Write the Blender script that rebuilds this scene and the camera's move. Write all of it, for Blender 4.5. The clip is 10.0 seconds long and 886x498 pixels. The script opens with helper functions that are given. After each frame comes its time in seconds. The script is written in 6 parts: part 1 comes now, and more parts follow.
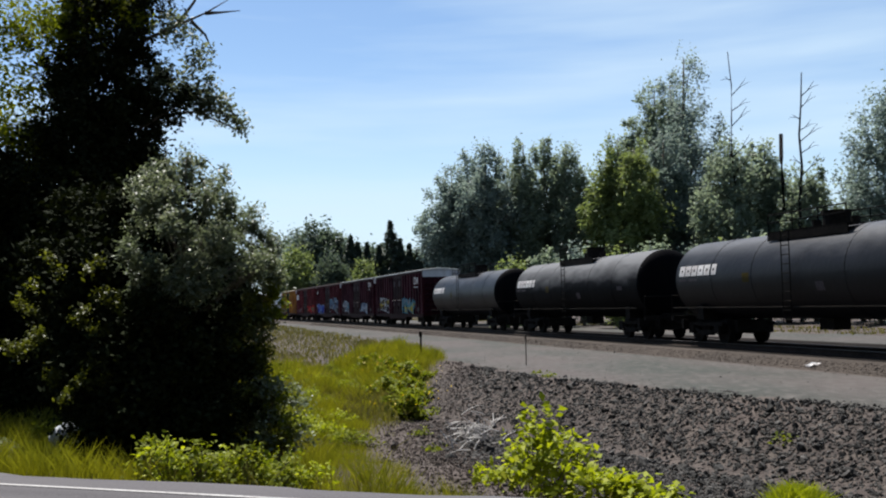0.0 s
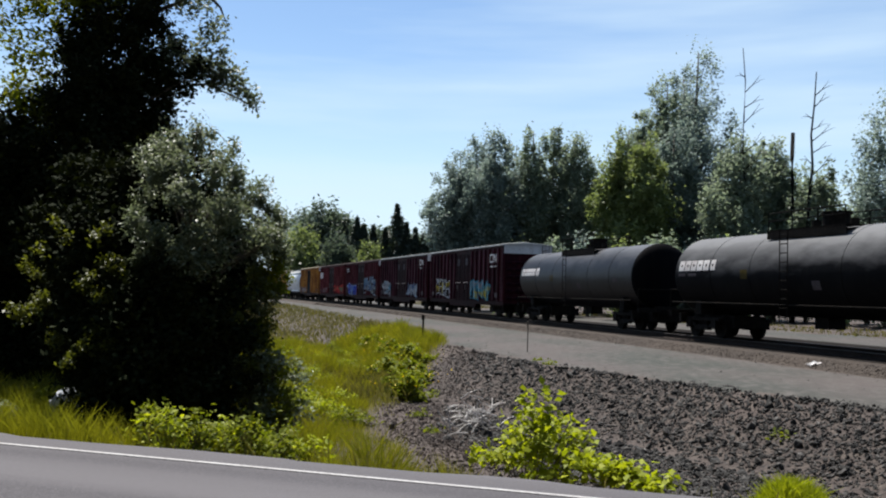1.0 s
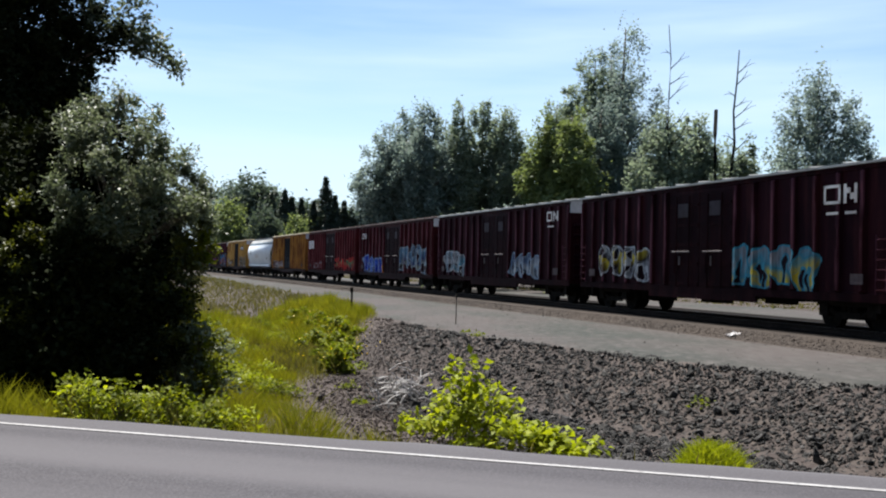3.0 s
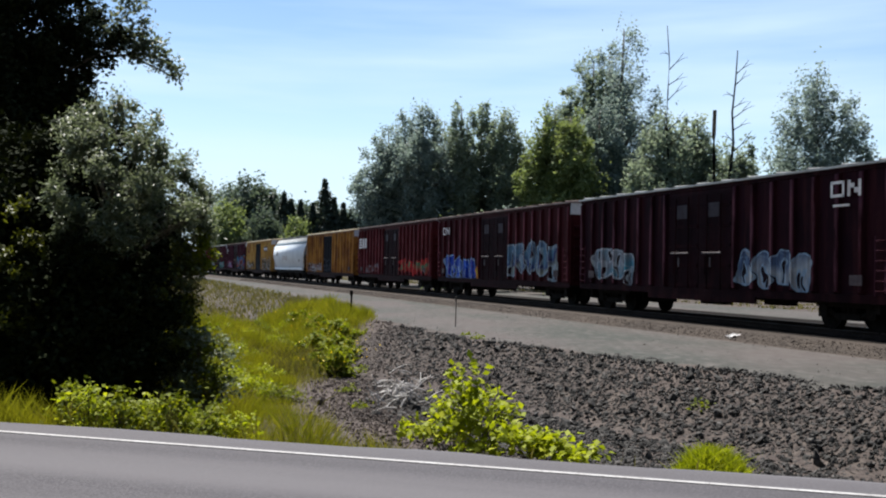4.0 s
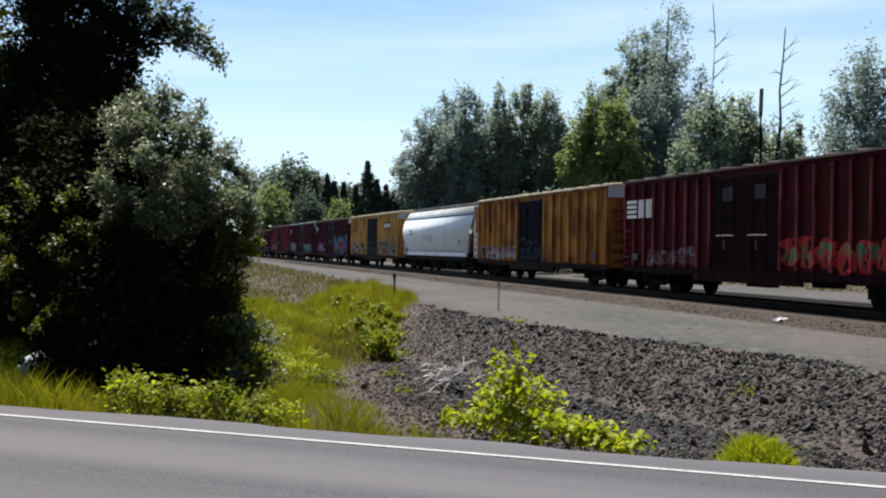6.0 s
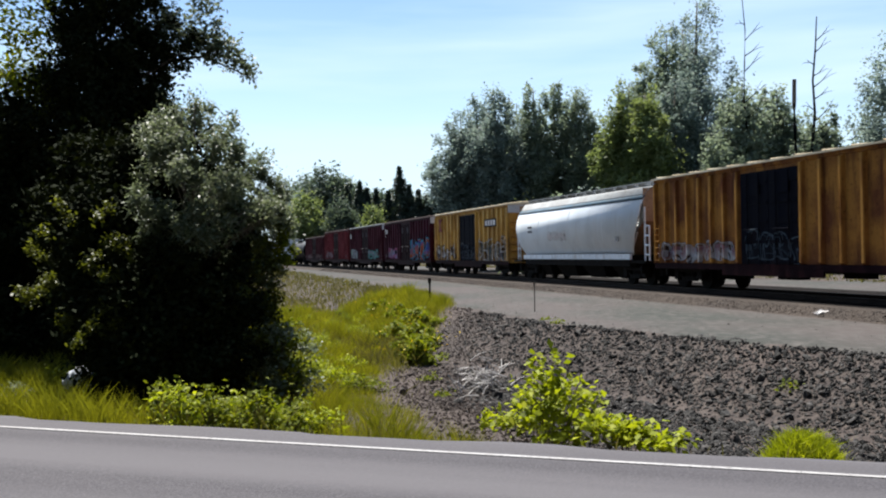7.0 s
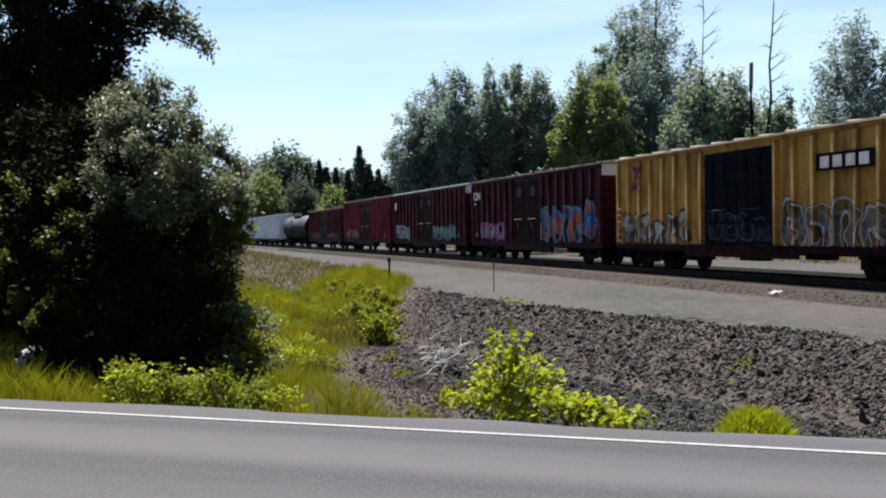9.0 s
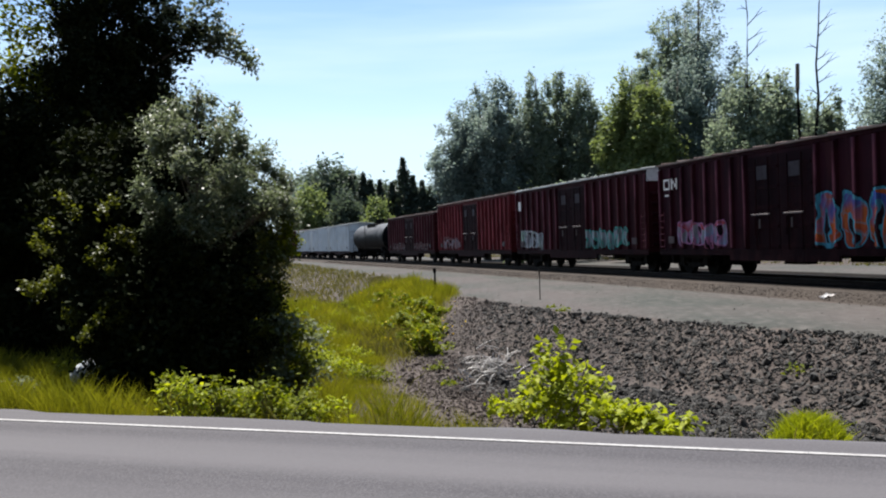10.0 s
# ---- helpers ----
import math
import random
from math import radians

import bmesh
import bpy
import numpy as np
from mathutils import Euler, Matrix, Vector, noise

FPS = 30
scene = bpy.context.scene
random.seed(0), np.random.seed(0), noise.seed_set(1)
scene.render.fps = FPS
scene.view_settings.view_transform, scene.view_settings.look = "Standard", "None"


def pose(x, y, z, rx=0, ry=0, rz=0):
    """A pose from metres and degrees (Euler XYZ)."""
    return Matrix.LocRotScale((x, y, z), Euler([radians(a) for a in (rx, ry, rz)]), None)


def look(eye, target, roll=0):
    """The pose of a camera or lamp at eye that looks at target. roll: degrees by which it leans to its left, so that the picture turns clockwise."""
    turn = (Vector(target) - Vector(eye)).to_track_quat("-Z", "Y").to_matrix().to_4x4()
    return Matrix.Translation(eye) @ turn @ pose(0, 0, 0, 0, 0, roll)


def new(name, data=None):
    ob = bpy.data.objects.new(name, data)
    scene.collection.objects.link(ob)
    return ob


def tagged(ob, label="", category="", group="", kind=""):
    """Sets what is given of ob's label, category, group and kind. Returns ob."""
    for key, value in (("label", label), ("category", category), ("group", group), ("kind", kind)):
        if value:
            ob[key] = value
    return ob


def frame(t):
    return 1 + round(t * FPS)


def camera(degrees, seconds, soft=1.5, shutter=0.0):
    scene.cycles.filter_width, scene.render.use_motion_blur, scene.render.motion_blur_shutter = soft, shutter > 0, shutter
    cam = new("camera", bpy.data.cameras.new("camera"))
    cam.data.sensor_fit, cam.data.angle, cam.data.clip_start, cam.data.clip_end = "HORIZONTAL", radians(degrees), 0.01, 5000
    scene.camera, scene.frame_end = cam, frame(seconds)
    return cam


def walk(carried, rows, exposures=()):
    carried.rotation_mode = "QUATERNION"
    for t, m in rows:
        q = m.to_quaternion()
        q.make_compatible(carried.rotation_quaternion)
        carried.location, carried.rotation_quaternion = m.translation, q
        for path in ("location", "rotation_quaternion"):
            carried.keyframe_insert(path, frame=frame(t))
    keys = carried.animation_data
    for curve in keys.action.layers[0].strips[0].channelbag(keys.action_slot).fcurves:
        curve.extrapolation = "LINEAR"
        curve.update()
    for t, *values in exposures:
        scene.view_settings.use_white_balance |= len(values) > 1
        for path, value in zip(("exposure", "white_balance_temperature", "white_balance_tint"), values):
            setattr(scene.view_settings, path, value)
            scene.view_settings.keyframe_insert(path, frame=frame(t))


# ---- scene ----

# ---- camera: held by hand at one spot beside the road ----
EYE = 1.6
cam = camera(49.0, 10.0, soft=2.1)
TURNS = [
    (0.0, 0.018, -0.01, 3.39, 1.18),
    (0.5, -0.064, 0.38, 3.35, -0.08),
    (1.0, -0.043, 0.21, 2.54, -1.25),
    (1.5, 0.021, 1.48, 3.13, -0.63),
    (2.0, -0.040, -5.13, 0.74, -1.60),
    (2.5, -0.021, -5.33, 0.92, -0.40),
    (3.0, -0.093, -3.98, 1.10, -1.29),
    (4.5, 0.006, -3.84, 1.30, -0.76),
    (5.0, 0.050, -2.18, 1.70, -1.44),
    (5.5, 0.036, -1.80, 0.01, -1.09),
    (7.0, 0.036, 0.52, 0.22, 1.01),
    (7.5, -0.031, 1.67, 0.68, 2.75),
    (8.0, -0.013, 1.41, -0.24, 1.81),
    (8.5, 0.035, -2.20, 0.15, 0.84),
    (9.0, 0.015, -1.85, -0.98, 0.75),
    (9.5, -0.073, 0.41, -0.79, 2.14),
    (10.0, 0.005, 0.79, -0.33, 1.87)
]
walk(cam, [(t, pose(0, 0, EYE + lift, 90 + pitch, roll, yaw)) for t, lift, yaw, pitch, roll in TURNS], [(0.0, 1.04), (1.2, 1.1), (2.0, 1.26), (3.0, 1.24), (4.5, 1.2), (5.5, 1.2), (7.0, 1.3), (10.0, 1.29)])

# ---- light: high summer sun beyond the train, thin cirrus ----
SUN_AZ, SUN_EL = -21.0, 65.0
SUN = Vector((math.sin(radians(SUN_AZ)) * math.cos(radians(SUN_EL)), math.cos(radians(SUN_AZ)) * math.cos(radians(SUN_EL)), math.sin(radians(SUN_EL))))
sun = new("sun", bpy.data.lights.new("sun", "SUN"))
sun.data.energy, sun.data.angle, sun.data.color = 5.0, radians(0.53), (1.0, 0.965, 0.9)
sun.matrix_world = look(SUN * 200, (0, 0, 0))


def make_world():
    world = bpy.data.worlds.new("sky")
    scene.world = world
    world.use_nodes = True
    nt = world.node_tree
    bg = nt.nodes["Background"]
    sky = nt.nodes.new("ShaderNodeTexSky")
    sky.sky_type, sky.sun_disc = "NISHITA", False
    sky.sun_elevation, sky.sun_rotation = radians(SUN_EL), radians(SUN_AZ)
    sky.air_density, sky.dust_density, sky.ozone_density = 1.0, 0.1, 3.0
    tc = nt.nodes.new("ShaderNodeTexCoord")
    mp = nt.nodes.new("ShaderNodeMapping")
    mp.inputs["Rotation"].default_value = (0.0, radians(-9), radians(20))
    mp.inputs["Scale"].default_value = (1.2, 1.0, 11.0)
    no = nt.nodes.new("ShaderNodeTexNoise")
    no.inputs["Scale"].default_value, no.inputs["Detail"].default_value = 1.6, 5.0
    ramp = nt.nodes.new("ShaderNodeValToRGB")
    ramp.color_ramp.elements[0].position, ramp.color_ramp.elements[1].position = 0.42, 0.75
    ramp.color_ramp.elements[1].color = (0.7, 0.7, 0.7, 1)
    mix = nt.nodes.new("ShaderNodeMix")
    mix.data_type = "RGBA"
    mix.inputs["B"].default_value = (5.05, 6.35, 7.5, 1)
    nt.links.new(tc.outputs["Generated"], mp.inputs["Vector"])
    nt.links.new(mp.outputs["Vector"], no.inputs["Vector"])
    nt.links.new(no.outputs["Fac"], ramp.inputs["Fac"])
    sep = nt.nodes.new("ShaderNodeSeparateXYZ")
    haze = nt.nodes.new("ShaderNodeMapRange")
    haze.interpolation_type = "SMOOTHSTEP"
    for key, value in (("From Min", -0.02), ("From Max", 0.27), ("To Min", 0.7), ("To Max", 0.0)):
        haze.inputs[key].default_value = value
    veil = nt.nodes.new("ShaderNodeMath")
    veil.operation, veil.use_clamp = "ADD", True
    nt.links.new(tc.outputs["Generated"], sep.inputs[0])
    nt.links.new(sep.outputs["Z"], haze.inputs["Value"])
    nt.links.new(ramp.outputs["Color"], veil.inputs[0])
    nt.links.new(haze.outputs["Result"], veil.inputs[1])
    nt.links.new(veil.outputs[0], mix.inputs["Factor"])
    nt.links.new(sky.outputs["Color"], mix.inputs["A"])
    nt.links.new(mix.outputs["Result"], bg.inputs["Color"])
    bg.inputs["Strength"].default_value = 0.068


make_world()

# ---- materials ----
SIDE = 1.52  # half the width of a wagon


def material(name):
    m = bpy.data.materials.new(name)
    m.use_nodes = True
    return m, m.node_tree, m.node_tree.nodes["Principled BSDF"]


def add(nt, kind, **inputs):
    n = nt.nodes.new("ShaderNode" + kind)
    for key, value in inputs.items():
        n.inputs[key].default_value = value
    return n


def ramp_node(nt, stops, constant=False):
    n = nt.nodes.new("ShaderNodeValToRGB")
    cr = n.color_ramp
    while len(cr.elements) < len(stops):
        cr.elements.new(0.5)
    for e, (p, c) in zip(cr.elements, stops):
        e.position, e.color = p, (*c, 1)
    if constant:
        cr.interpolation = "CONSTANT"
    return n


def mixed(nt, fac, a, b, blend="MIX"):
    n = nt.nodes.new("ShaderNodeMix")
    n.data_type, n.blend_type = "RGBA", blend
    for key, v in (("Factor", fac), ("A", a), ("B", b)):
        if isinstance(v, (int, float)):
            n.inputs[key].default_value = v
        elif isinstance(v, tuple):
            n.inputs[key].default_value = (*v, 1)
        else:
            nt.links.new(v, n.inputs[key])
    return n.outputs["Result"]


def math_node(nt, op, a, b=0.0):
    n = nt.nodes.new("ShaderNodeMath")
    n.operation = op
    for i, v in enumerate((a, b)):
        if isinstance(v, (int, float)):
            n.inputs[i].default_value = v
        else:
            nt.links.new(v, n.inputs[i])
    return n.outputs[0]


def noise_fac(nt, vec, scale, detail=4.0, stretch=(1, 1, 1), lo=0.4, hi=0.6):
    mp = add(nt, "Mapping", Scale=stretch)
    nt.links.new(vec, mp.inputs["Vector"])
    n = add(nt, "TexNoise", Scale=scale, Detail=detail)
    nt.links.new(mp.outputs["Vector"], n.inputs["Vector"])
    r = add(nt, "MapRange")
    r.inputs["From Min"].default_value, r.inputs["From Max"].default_value = lo, hi
    nt.links.new(n.outputs["Fac"], r.inputs["Value"])
    return r.outputs["Result"]


def surface(name, a, b, c, big=0.5, small=8.0, rough=0.8, bump=0.3, bump_scale=30.0, metal=0.0, stretch=(1, 1, 1), depth=0.02, grain=None, gloss=0.2, loose=False):
    """Two colours mixed in large stains, a third in fine grain, with a fine relief."""
    m, nt, bsdf = material(name)
    vec = add(nt, "TexCoord").outputs["Object"]
    col = mixed(nt, noise_fac(nt, vec, big, stretch=stretch), a, b)
    col = mixed(nt, noise_fac(nt, vec, small, 6.0, stretch=grain or stretch, lo=0.45, hi=0.75), col, c)
    if loose:
        tone = ramp_node(nt, [(0.0, (0.55, 0.55, 0.55)), (0.75, (1.0, 0.97, 0.95)), (1.0, (1.75, 1.7, 1.68))])
        nt.links.new(nt.nodes.new("ShaderNodeNewGeometry").outputs["Random Per Island"], tone.inputs["Fac"])
        col = mixed(nt, 1.0, col, tone.outputs["Color"], "MULTIPLY")
    nt.links.new(col, bsdf.inputs["Base Color"])
    bsdf.inputs["Roughness"].default_value, bsdf.inputs["Metallic"].default_value = rough, metal
    bsdf.inputs["Specular IOR Level"].default_value = gloss
    if bump:
        n = add(nt, "TexNoise", Scale=bump_scale, Detail=6.0)
        nt.links.new(vec, n.inputs["Vector"])
        bp = add(nt, "Bump", Strength=bump, Distance=depth)
        nt.links.new(n.outputs["Fac"], bp.inputs["Height"])
        nt.links.new(bp.outputs["Normal"], bsdf.inputs["Normal"])
    return m


def leafy(name, a, b, c, glow=0.35, rough=0.5, blue=0.45, gloss=0.25, patch=None):
    """Leaves: the colour varies from leaf to leaf and lets light through."""
    m, nt, bsdf = material(name)
    geo = nt.nodes.new("ShaderNodeNewGeometry")
    vec = add(nt, "TexCoord").outputs["Object"]
    rampn = ramp_node(nt, [(0.0, a), (0.55, b), (1.0, c)])
    nt.links.new(geo.outputs["Random Per Island"], rampn.inputs["Fac"])
    col = mixed(nt, noise_fac(nt, vec, 0.6, 3.0), rampn.outputs["Color"], b)
    if patch:
        col = mixed(nt, noise_fac(nt, vec, 0.75, 4.0, lo=0.48, hi=0.68), col, patch)
    nt.links.new(col, bsdf.inputs["Base Color"])
    bsdf.inputs["Roughness"].default_value, bsdf.inputs["Specular IOR Level"].default_value = rough, gloss
    tr = add(nt, "BsdfTranslucent")
    nt.links.new(mixed(nt, 1.0, col, (1.0, 1.0, blue), "MULTIPLY"), tr.inputs["Color"])
    ms = add(nt, "MixShader", Fac=glow)
    nt.links.new(bsdf.outputs[0], ms.inputs[1])
    nt.links.new(tr.outputs[0], ms.inputs[2])
    nt.links.new(ms.outputs[0], nt.nodes["Material Output"].inputs["Surface"])
    return m


def car_paint(name, base, worn, rust, patches=(), rough=0.55, streak=0.55, metal=0.0, dirt=0.5, gloss=0.07, crown=None, rib_light=None):
    """Weathered wagon paint: vertical rust streaks, dirt, and sprayed patches (x0, x1, z0, z1, colours) on the near
    side. Optional light on ribs and crown is put in as colour.
    """
    m, nt, bsdf = material(name)
    vec = add(nt, "TexCoord").outputs["Object"]
    col = mixed(nt, noise_fac(nt, vec, 0.7, 5.0), base, worn)
    col = mixed(nt, math_node(nt, "MULTIPLY", noise_fac(nt, vec, 2.0, 5.0, (2.2, 2.2, 0.22), 0.5, 0.72), streak), col, rust)
    col = mixed(nt, math_node(nt, "MULTIPLY", noise_fac(nt, vec, 9.0, 6.0, lo=0.55, hi=0.75), dirt), col, tuple(0.35 * v for v in rust))
    sep = add(nt, "SeparateXYZ")
    nt.links.new(vec, sep.inputs[0])
    X, Y, Z = sep.outputs
    # Paler streaks on the outermost faces put sunlit rib highlights into the paint.
    if rib_light:
        lit_rib = math_node(nt, "MULTIPLY", math_node(nt, "LESS_THAN", Y, 0.01 - SIDE), noise_fac(nt, vec, 1.6, 6.0, (3.0, 1.0, 0.5), 0.4, 0.58))
        col = mixed(nt, math_node(nt, "MULTIPLY", lit_rib, 0.8), col, rib_light)
    # Paint pales towards the top: light on the crown, put into the colour.
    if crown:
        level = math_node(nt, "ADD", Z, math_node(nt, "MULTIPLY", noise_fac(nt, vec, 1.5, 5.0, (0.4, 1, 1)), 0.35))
        lit_top = math_node(nt, "DIVIDE", math_node(nt, "SUBTRACT", level, crown[0]), crown[1] - crown[0])
        lit_top = math_node(nt, "MAXIMUM", 0.0, math_node(nt, "MINIMUM", lit_top, 1.0))
        col = mixed(nt, lit_top, col, crown[2])
    for i, (x0, x1, z0, z1, colours) in enumerate(patches):
        mp = add(nt, "Mapping", Location=(3.7 * i, 0, 1.3 * i), Scale=(1.0, 0.0, 1.0))
        nt.links.new(vec, mp.inputs["Vector"])
        bend = add(nt, "TexNoise", Scale=1.35, Detail=1.5)
        nt.links.new(mp.outputs["Vector"], bend.inputs["Vector"])
        bxyz = add(nt, "SeparateXYZ")
        nt.links.new(bend.outputs["Color"], bxyz.inputs[0])
        high = z1 - z0
        xw = math_node(nt, "ADD", X, math_node(nt, "MULTIPLY", math_node(nt, "SUBTRACT", bxyz.outputs[0], 0.5), 0.85))
        zw = math_node(nt, "ADD", Z, math_node(nt, "MULTIPLY", math_node(nt, "SUBTRACT", bxyz.outputs[1], 0.5), 0.42 * high))
        letters = max(1, round((x1 - x0) / (0.8 * high ** 0.6)))
        u = math_node(nt, "MULTIPLY", math_node(nt, "SUBTRACT", xw, x0), letters / (x1 - x0))
        pick = add(nt, "TexWhiteNoise")
        pick.noise_dimensions = "1D"
        nt.links.new(math_node(nt, "ADD", math_node(nt, "FLOOR", u), 17.3 * i + 0.5), pick.inputs["W"])
        lift = math_node(nt, "SUBTRACT", pick.outputs["Value"], 0.5)
        lx = math_node(nt, "SUBTRACT", math_node(nt, "FRACT", u), 0.5)
        lz = math_node(nt, "SUBTRACT", math_node(nt, "DIVIDE", math_node(nt, "SUBTRACT", zw, z0), high), math_node(nt, "ADD", 0.5, math_node(nt, "MULTIPLY", lift, 0.22)))
        # rounded letter bodies, each with a counter and a cut
        near = math_node(nt, "ADD", math_node(nt, "POWER", math_node(nt, "MULTIPLY", math_node(nt, "ABSOLUTE", lx), 1.95), 3.0), math_node(nt, "POWER", math_node(nt, "MULTIPLY", math_node(nt, "ABSOLUTE", lz), 2.1), 3.0))
        hx = math_node(nt, "DIVIDE", math_node(nt, "SUBTRACT", lx, math_node(nt, "MULTIPLY", lift, 0.3)), 0.1)
        hz = math_node(nt, "DIVIDE", math_node(nt, "SUBTRACT", lz, math_node(nt, "MULTIPLY", lift, 0.5)), 0.17)
        hole = math_node(nt, "ADD", math_node(nt, "MULTIPLY", hx, hx), math_node(nt, "MULTIPLY", hz, hz))
        cut = math_node(nt, "MAXIMUM", math_node(nt, "ABSOLUTE", math_node(nt, "DIVIDE", math_node(nt, "ADD", lx, math_node(nt, "MULTIPLY", lift, 0.35)), 0.055)), math_node(nt, "ADD", 1.0, math_node(nt, "MULTIPLY", math_node(nt, "ADD", lz, 0.12), 5.0)))
        hole = math_node(nt, "MINIMUM", hole, cut)
        ends = math_node(nt, "MINIMUM", math_node(nt, "SUBTRACT", xw, x0), math_node(nt, "SUBTRACT", x1, xw))
        side = math_node(nt, "MULTIPLY", math_node(nt, "GREATER_THAN", ends, 0.0), math_node(nt, "LESS_THAN", Y, 0.0))
        mask = math_node(nt, "MULTIPLY", side, math_node(nt, "LESS_THAN", near, 1.0))
        fill = colours[1:] if len(colours) > 1 else colours
        n = len(fill)
        fills = ramp_node(nt, [((k + 0.5 * (k > 0)) / n, tuple(0.85 * v for v in fill[k])) for k in range(n)])
        shade = math_node(nt, "ADD", math_node(nt, "MULTIPLY", pick.outputs["Value"], 0.5), math_node(nt, "ADD", math_node(nt, "MULTIPLY", lz, 0.8), math_node(nt, "MULTIPLY", bxyz.outputs[2], 0.9)))
        nt.links.new(math_node(nt, "FRACT", shade), fills.inputs["Fac"])
        edge = add(nt, "TexVoronoi", Scale=2.0 / high ** 0.5, Randomness=1.0)
        edge.feature = "DISTANCE_TO_EDGE"
        nt.links.new(mp.outputs["Vector"], edge.inputs["Vector"])
        spray = mixed(nt, math_node(nt, "MULTIPLY", math_node(nt, "LESS_THAN", edge.outputs["Distance"], 0.022), 0.4), fills.outputs["Color"], colours[0])
        spray = mixed(nt, math_node(nt, "LESS_THAN", hole, 1.9), spray, colours[0])
        spray = mixed(nt, math_node(nt, "LESS_THAN", hole, 1.0), spray, (0.012, 0.009, 0.013))
        spray = mixed(nt, math_node(nt, "GREATER_THAN", near, 0.62), spray, colours[0])
        spray = mixed(nt, math_node(nt, "GREATER_THAN", near, 0.86), spray, (0.012, 0.01, 0.014))
        fade = math_node(nt, "SUBTRACT", 1.0, math_node(nt, "MULTIPLY", noise_fac(nt, vec, 3.0, 5.0, (2.5, 2.5, 0.5), 0.36, 0.66), 0.55))
        col = mixed(nt, math_node(nt, "MULTIPLY", mask, fade), col, spray)
    nt.links.new(col, bsdf.inputs["Base Color"])
    bsdf.inputs["Roughness"].default_value, bsdf.inputs["Metallic"].default_value = rough, metal
    bsdf.inputs["Specular IOR Level"].default_value = gloss
    bsdf.inputs["IOR"].default_value = 1.5 if gloss > 0.1 else 1.25
    nb = add(nt, "TexNoise", Scale=6.0, Detail=5.0)
    nt.links.new(vec, nb.inputs["Vector"])
    bp = add(nt, "Bump", Strength=0.25, Distance=0.03)
    nt.links.new(nb.outputs["Fac"], bp.inputs["Height"])
    nt.links.new(bp.outputs["Normal"], bsdf.inputs["Normal"])
    return m


ASPHALT = surface("worn asphalt", (0.074, 0.069, 0.075), (0.038, 0.035, 0.04), (0.085, 0.08, 0.086), big=0.5, small=60.0, rough=0.85, bump=0.35, bump_scale=160.0, stretch=(0.04, 1.3, 1), depth=0.006, grain=(1, 1, 1))
LINE_PAINT = surface("white road paint", (0.32, 0.315, 0.315), (0.26, 0.25, 0.25), (0.15, 0.14, 0.14), big=2.0, small=25.0, rough=0.7, bump=0.2, depth=0.003)
EARTH = surface("dry gravelly earth", (0.052, 0.04, 0.036), (0.034, 0.027, 0.025), (0.082, 0.067, 0.058), big=0.25, small=6.0, rough=0.95, bump=0.8, bump_scale=9.0, depth=0.06)
SERVICE = surface("packed grey gravel", (0.057, 0.048, 0.0455), (0.0335, 0.0355, 0.0315), (0.075, 0.069, 0.064), big=0.22, small=5.0, rough=0.95, bump=0.6, bump_scale=22.0, stretch=(1, 0.5, 1), depth=0.03)
BALLAST = surface("brown dusty ballast", (0.039, 0.03, 0.025), (0.027, 0.021, 0.018), (0.056, 0.045, 0.037), big=0.4, small=10.0, rough=0.95, bump=1.0, bump_scale=14.0, depth=0.06)
# Near-black ballast colour stands in for the shade beneath the wagons.
SHADED_BED = surface("shade-blackened ballast", (0.012, 0.0105, 0.01), (0.008, 0.007, 0.0065), (0.02, 0.017, 0.016), big=0.6, small=10.0, rough=0.95, bump=1.0, bump_scale=14.0, depth=0.05, gloss=0.03)
STONE = surface("dark basalt stones", (0.021, 0.0202, 0.0197), (0.0335, 0.0315, 0.0305), (0.084, 0.08, 0.0765), big=0.8, small=9.0, rough=0.8, bump=0.5, bump_scale=20.0, loose=True)
STEEL = surface("rail steel", (0.03, 0.022, 0.018), (0.02, 0.015, 0.013), (0.045, 0.033, 0.028), big=1.0, rough=0.8, bump=0.2, gloss=0.05)
RAIL_TOP = surface("dull rail head", (0.16, 0.15, 0.15), (0.12, 0.115, 0.115), (0.1, 0.09, 0.085), rough=0.5, bump=0, metal=0.8)
TIE = surface("creosoted timber", (0.024, 0.02, 0.018), (0.035, 0.029, 0.025), (0.016, 0.014, 0.013), big=2.0, small=14.0, rough=0.9, stretch=(6, 1, 1), gloss=0.05)
IRON = surface("grimy black iron", (0.007, 0.0065, 0.006), (0.011, 0.0095, 0.0085), (0.02, 0.016, 0.013), big=1.5, rough=0.85, bump=0.2, gloss=0.04)
BARK = surface("furrowed grey bark", (0.11, 0.092, 0.075), (0.075, 0.062, 0.05), (0.17, 0.15, 0.13), big=1.2, small=9.0, rough=0.95, bump=0.9, bump_scale=12.0, stretch=(3, 3, 0.5), depth=0.05)
SNAG = surface("weathered dead wood", (0.009, 0.0088, 0.009), (0.012, 0.0115, 0.0115), (0.007, 0.0068, 0.007), big=0.7, rough=0.95, gloss=0.02, stretch=(3, 3, 0.4))
DRIFT = surface("bleached dead sticks", (0.46, 0.43, 0.42), (0.3, 0.28, 0.26), (0.55, 0.53, 0.51), big=3.0, rough=0.85, stretch=(4, 4, 1))
# Leaf colour taken down to near black to hold the trees' shade.
LEAF_DARK = leafy("shade-darkened leaves", (0.009, 0.013, 0.006), (0.0125, 0.017, 0.007), (0.023, 0.028, 0.01), 0.1, 0.8, gloss=0.04)
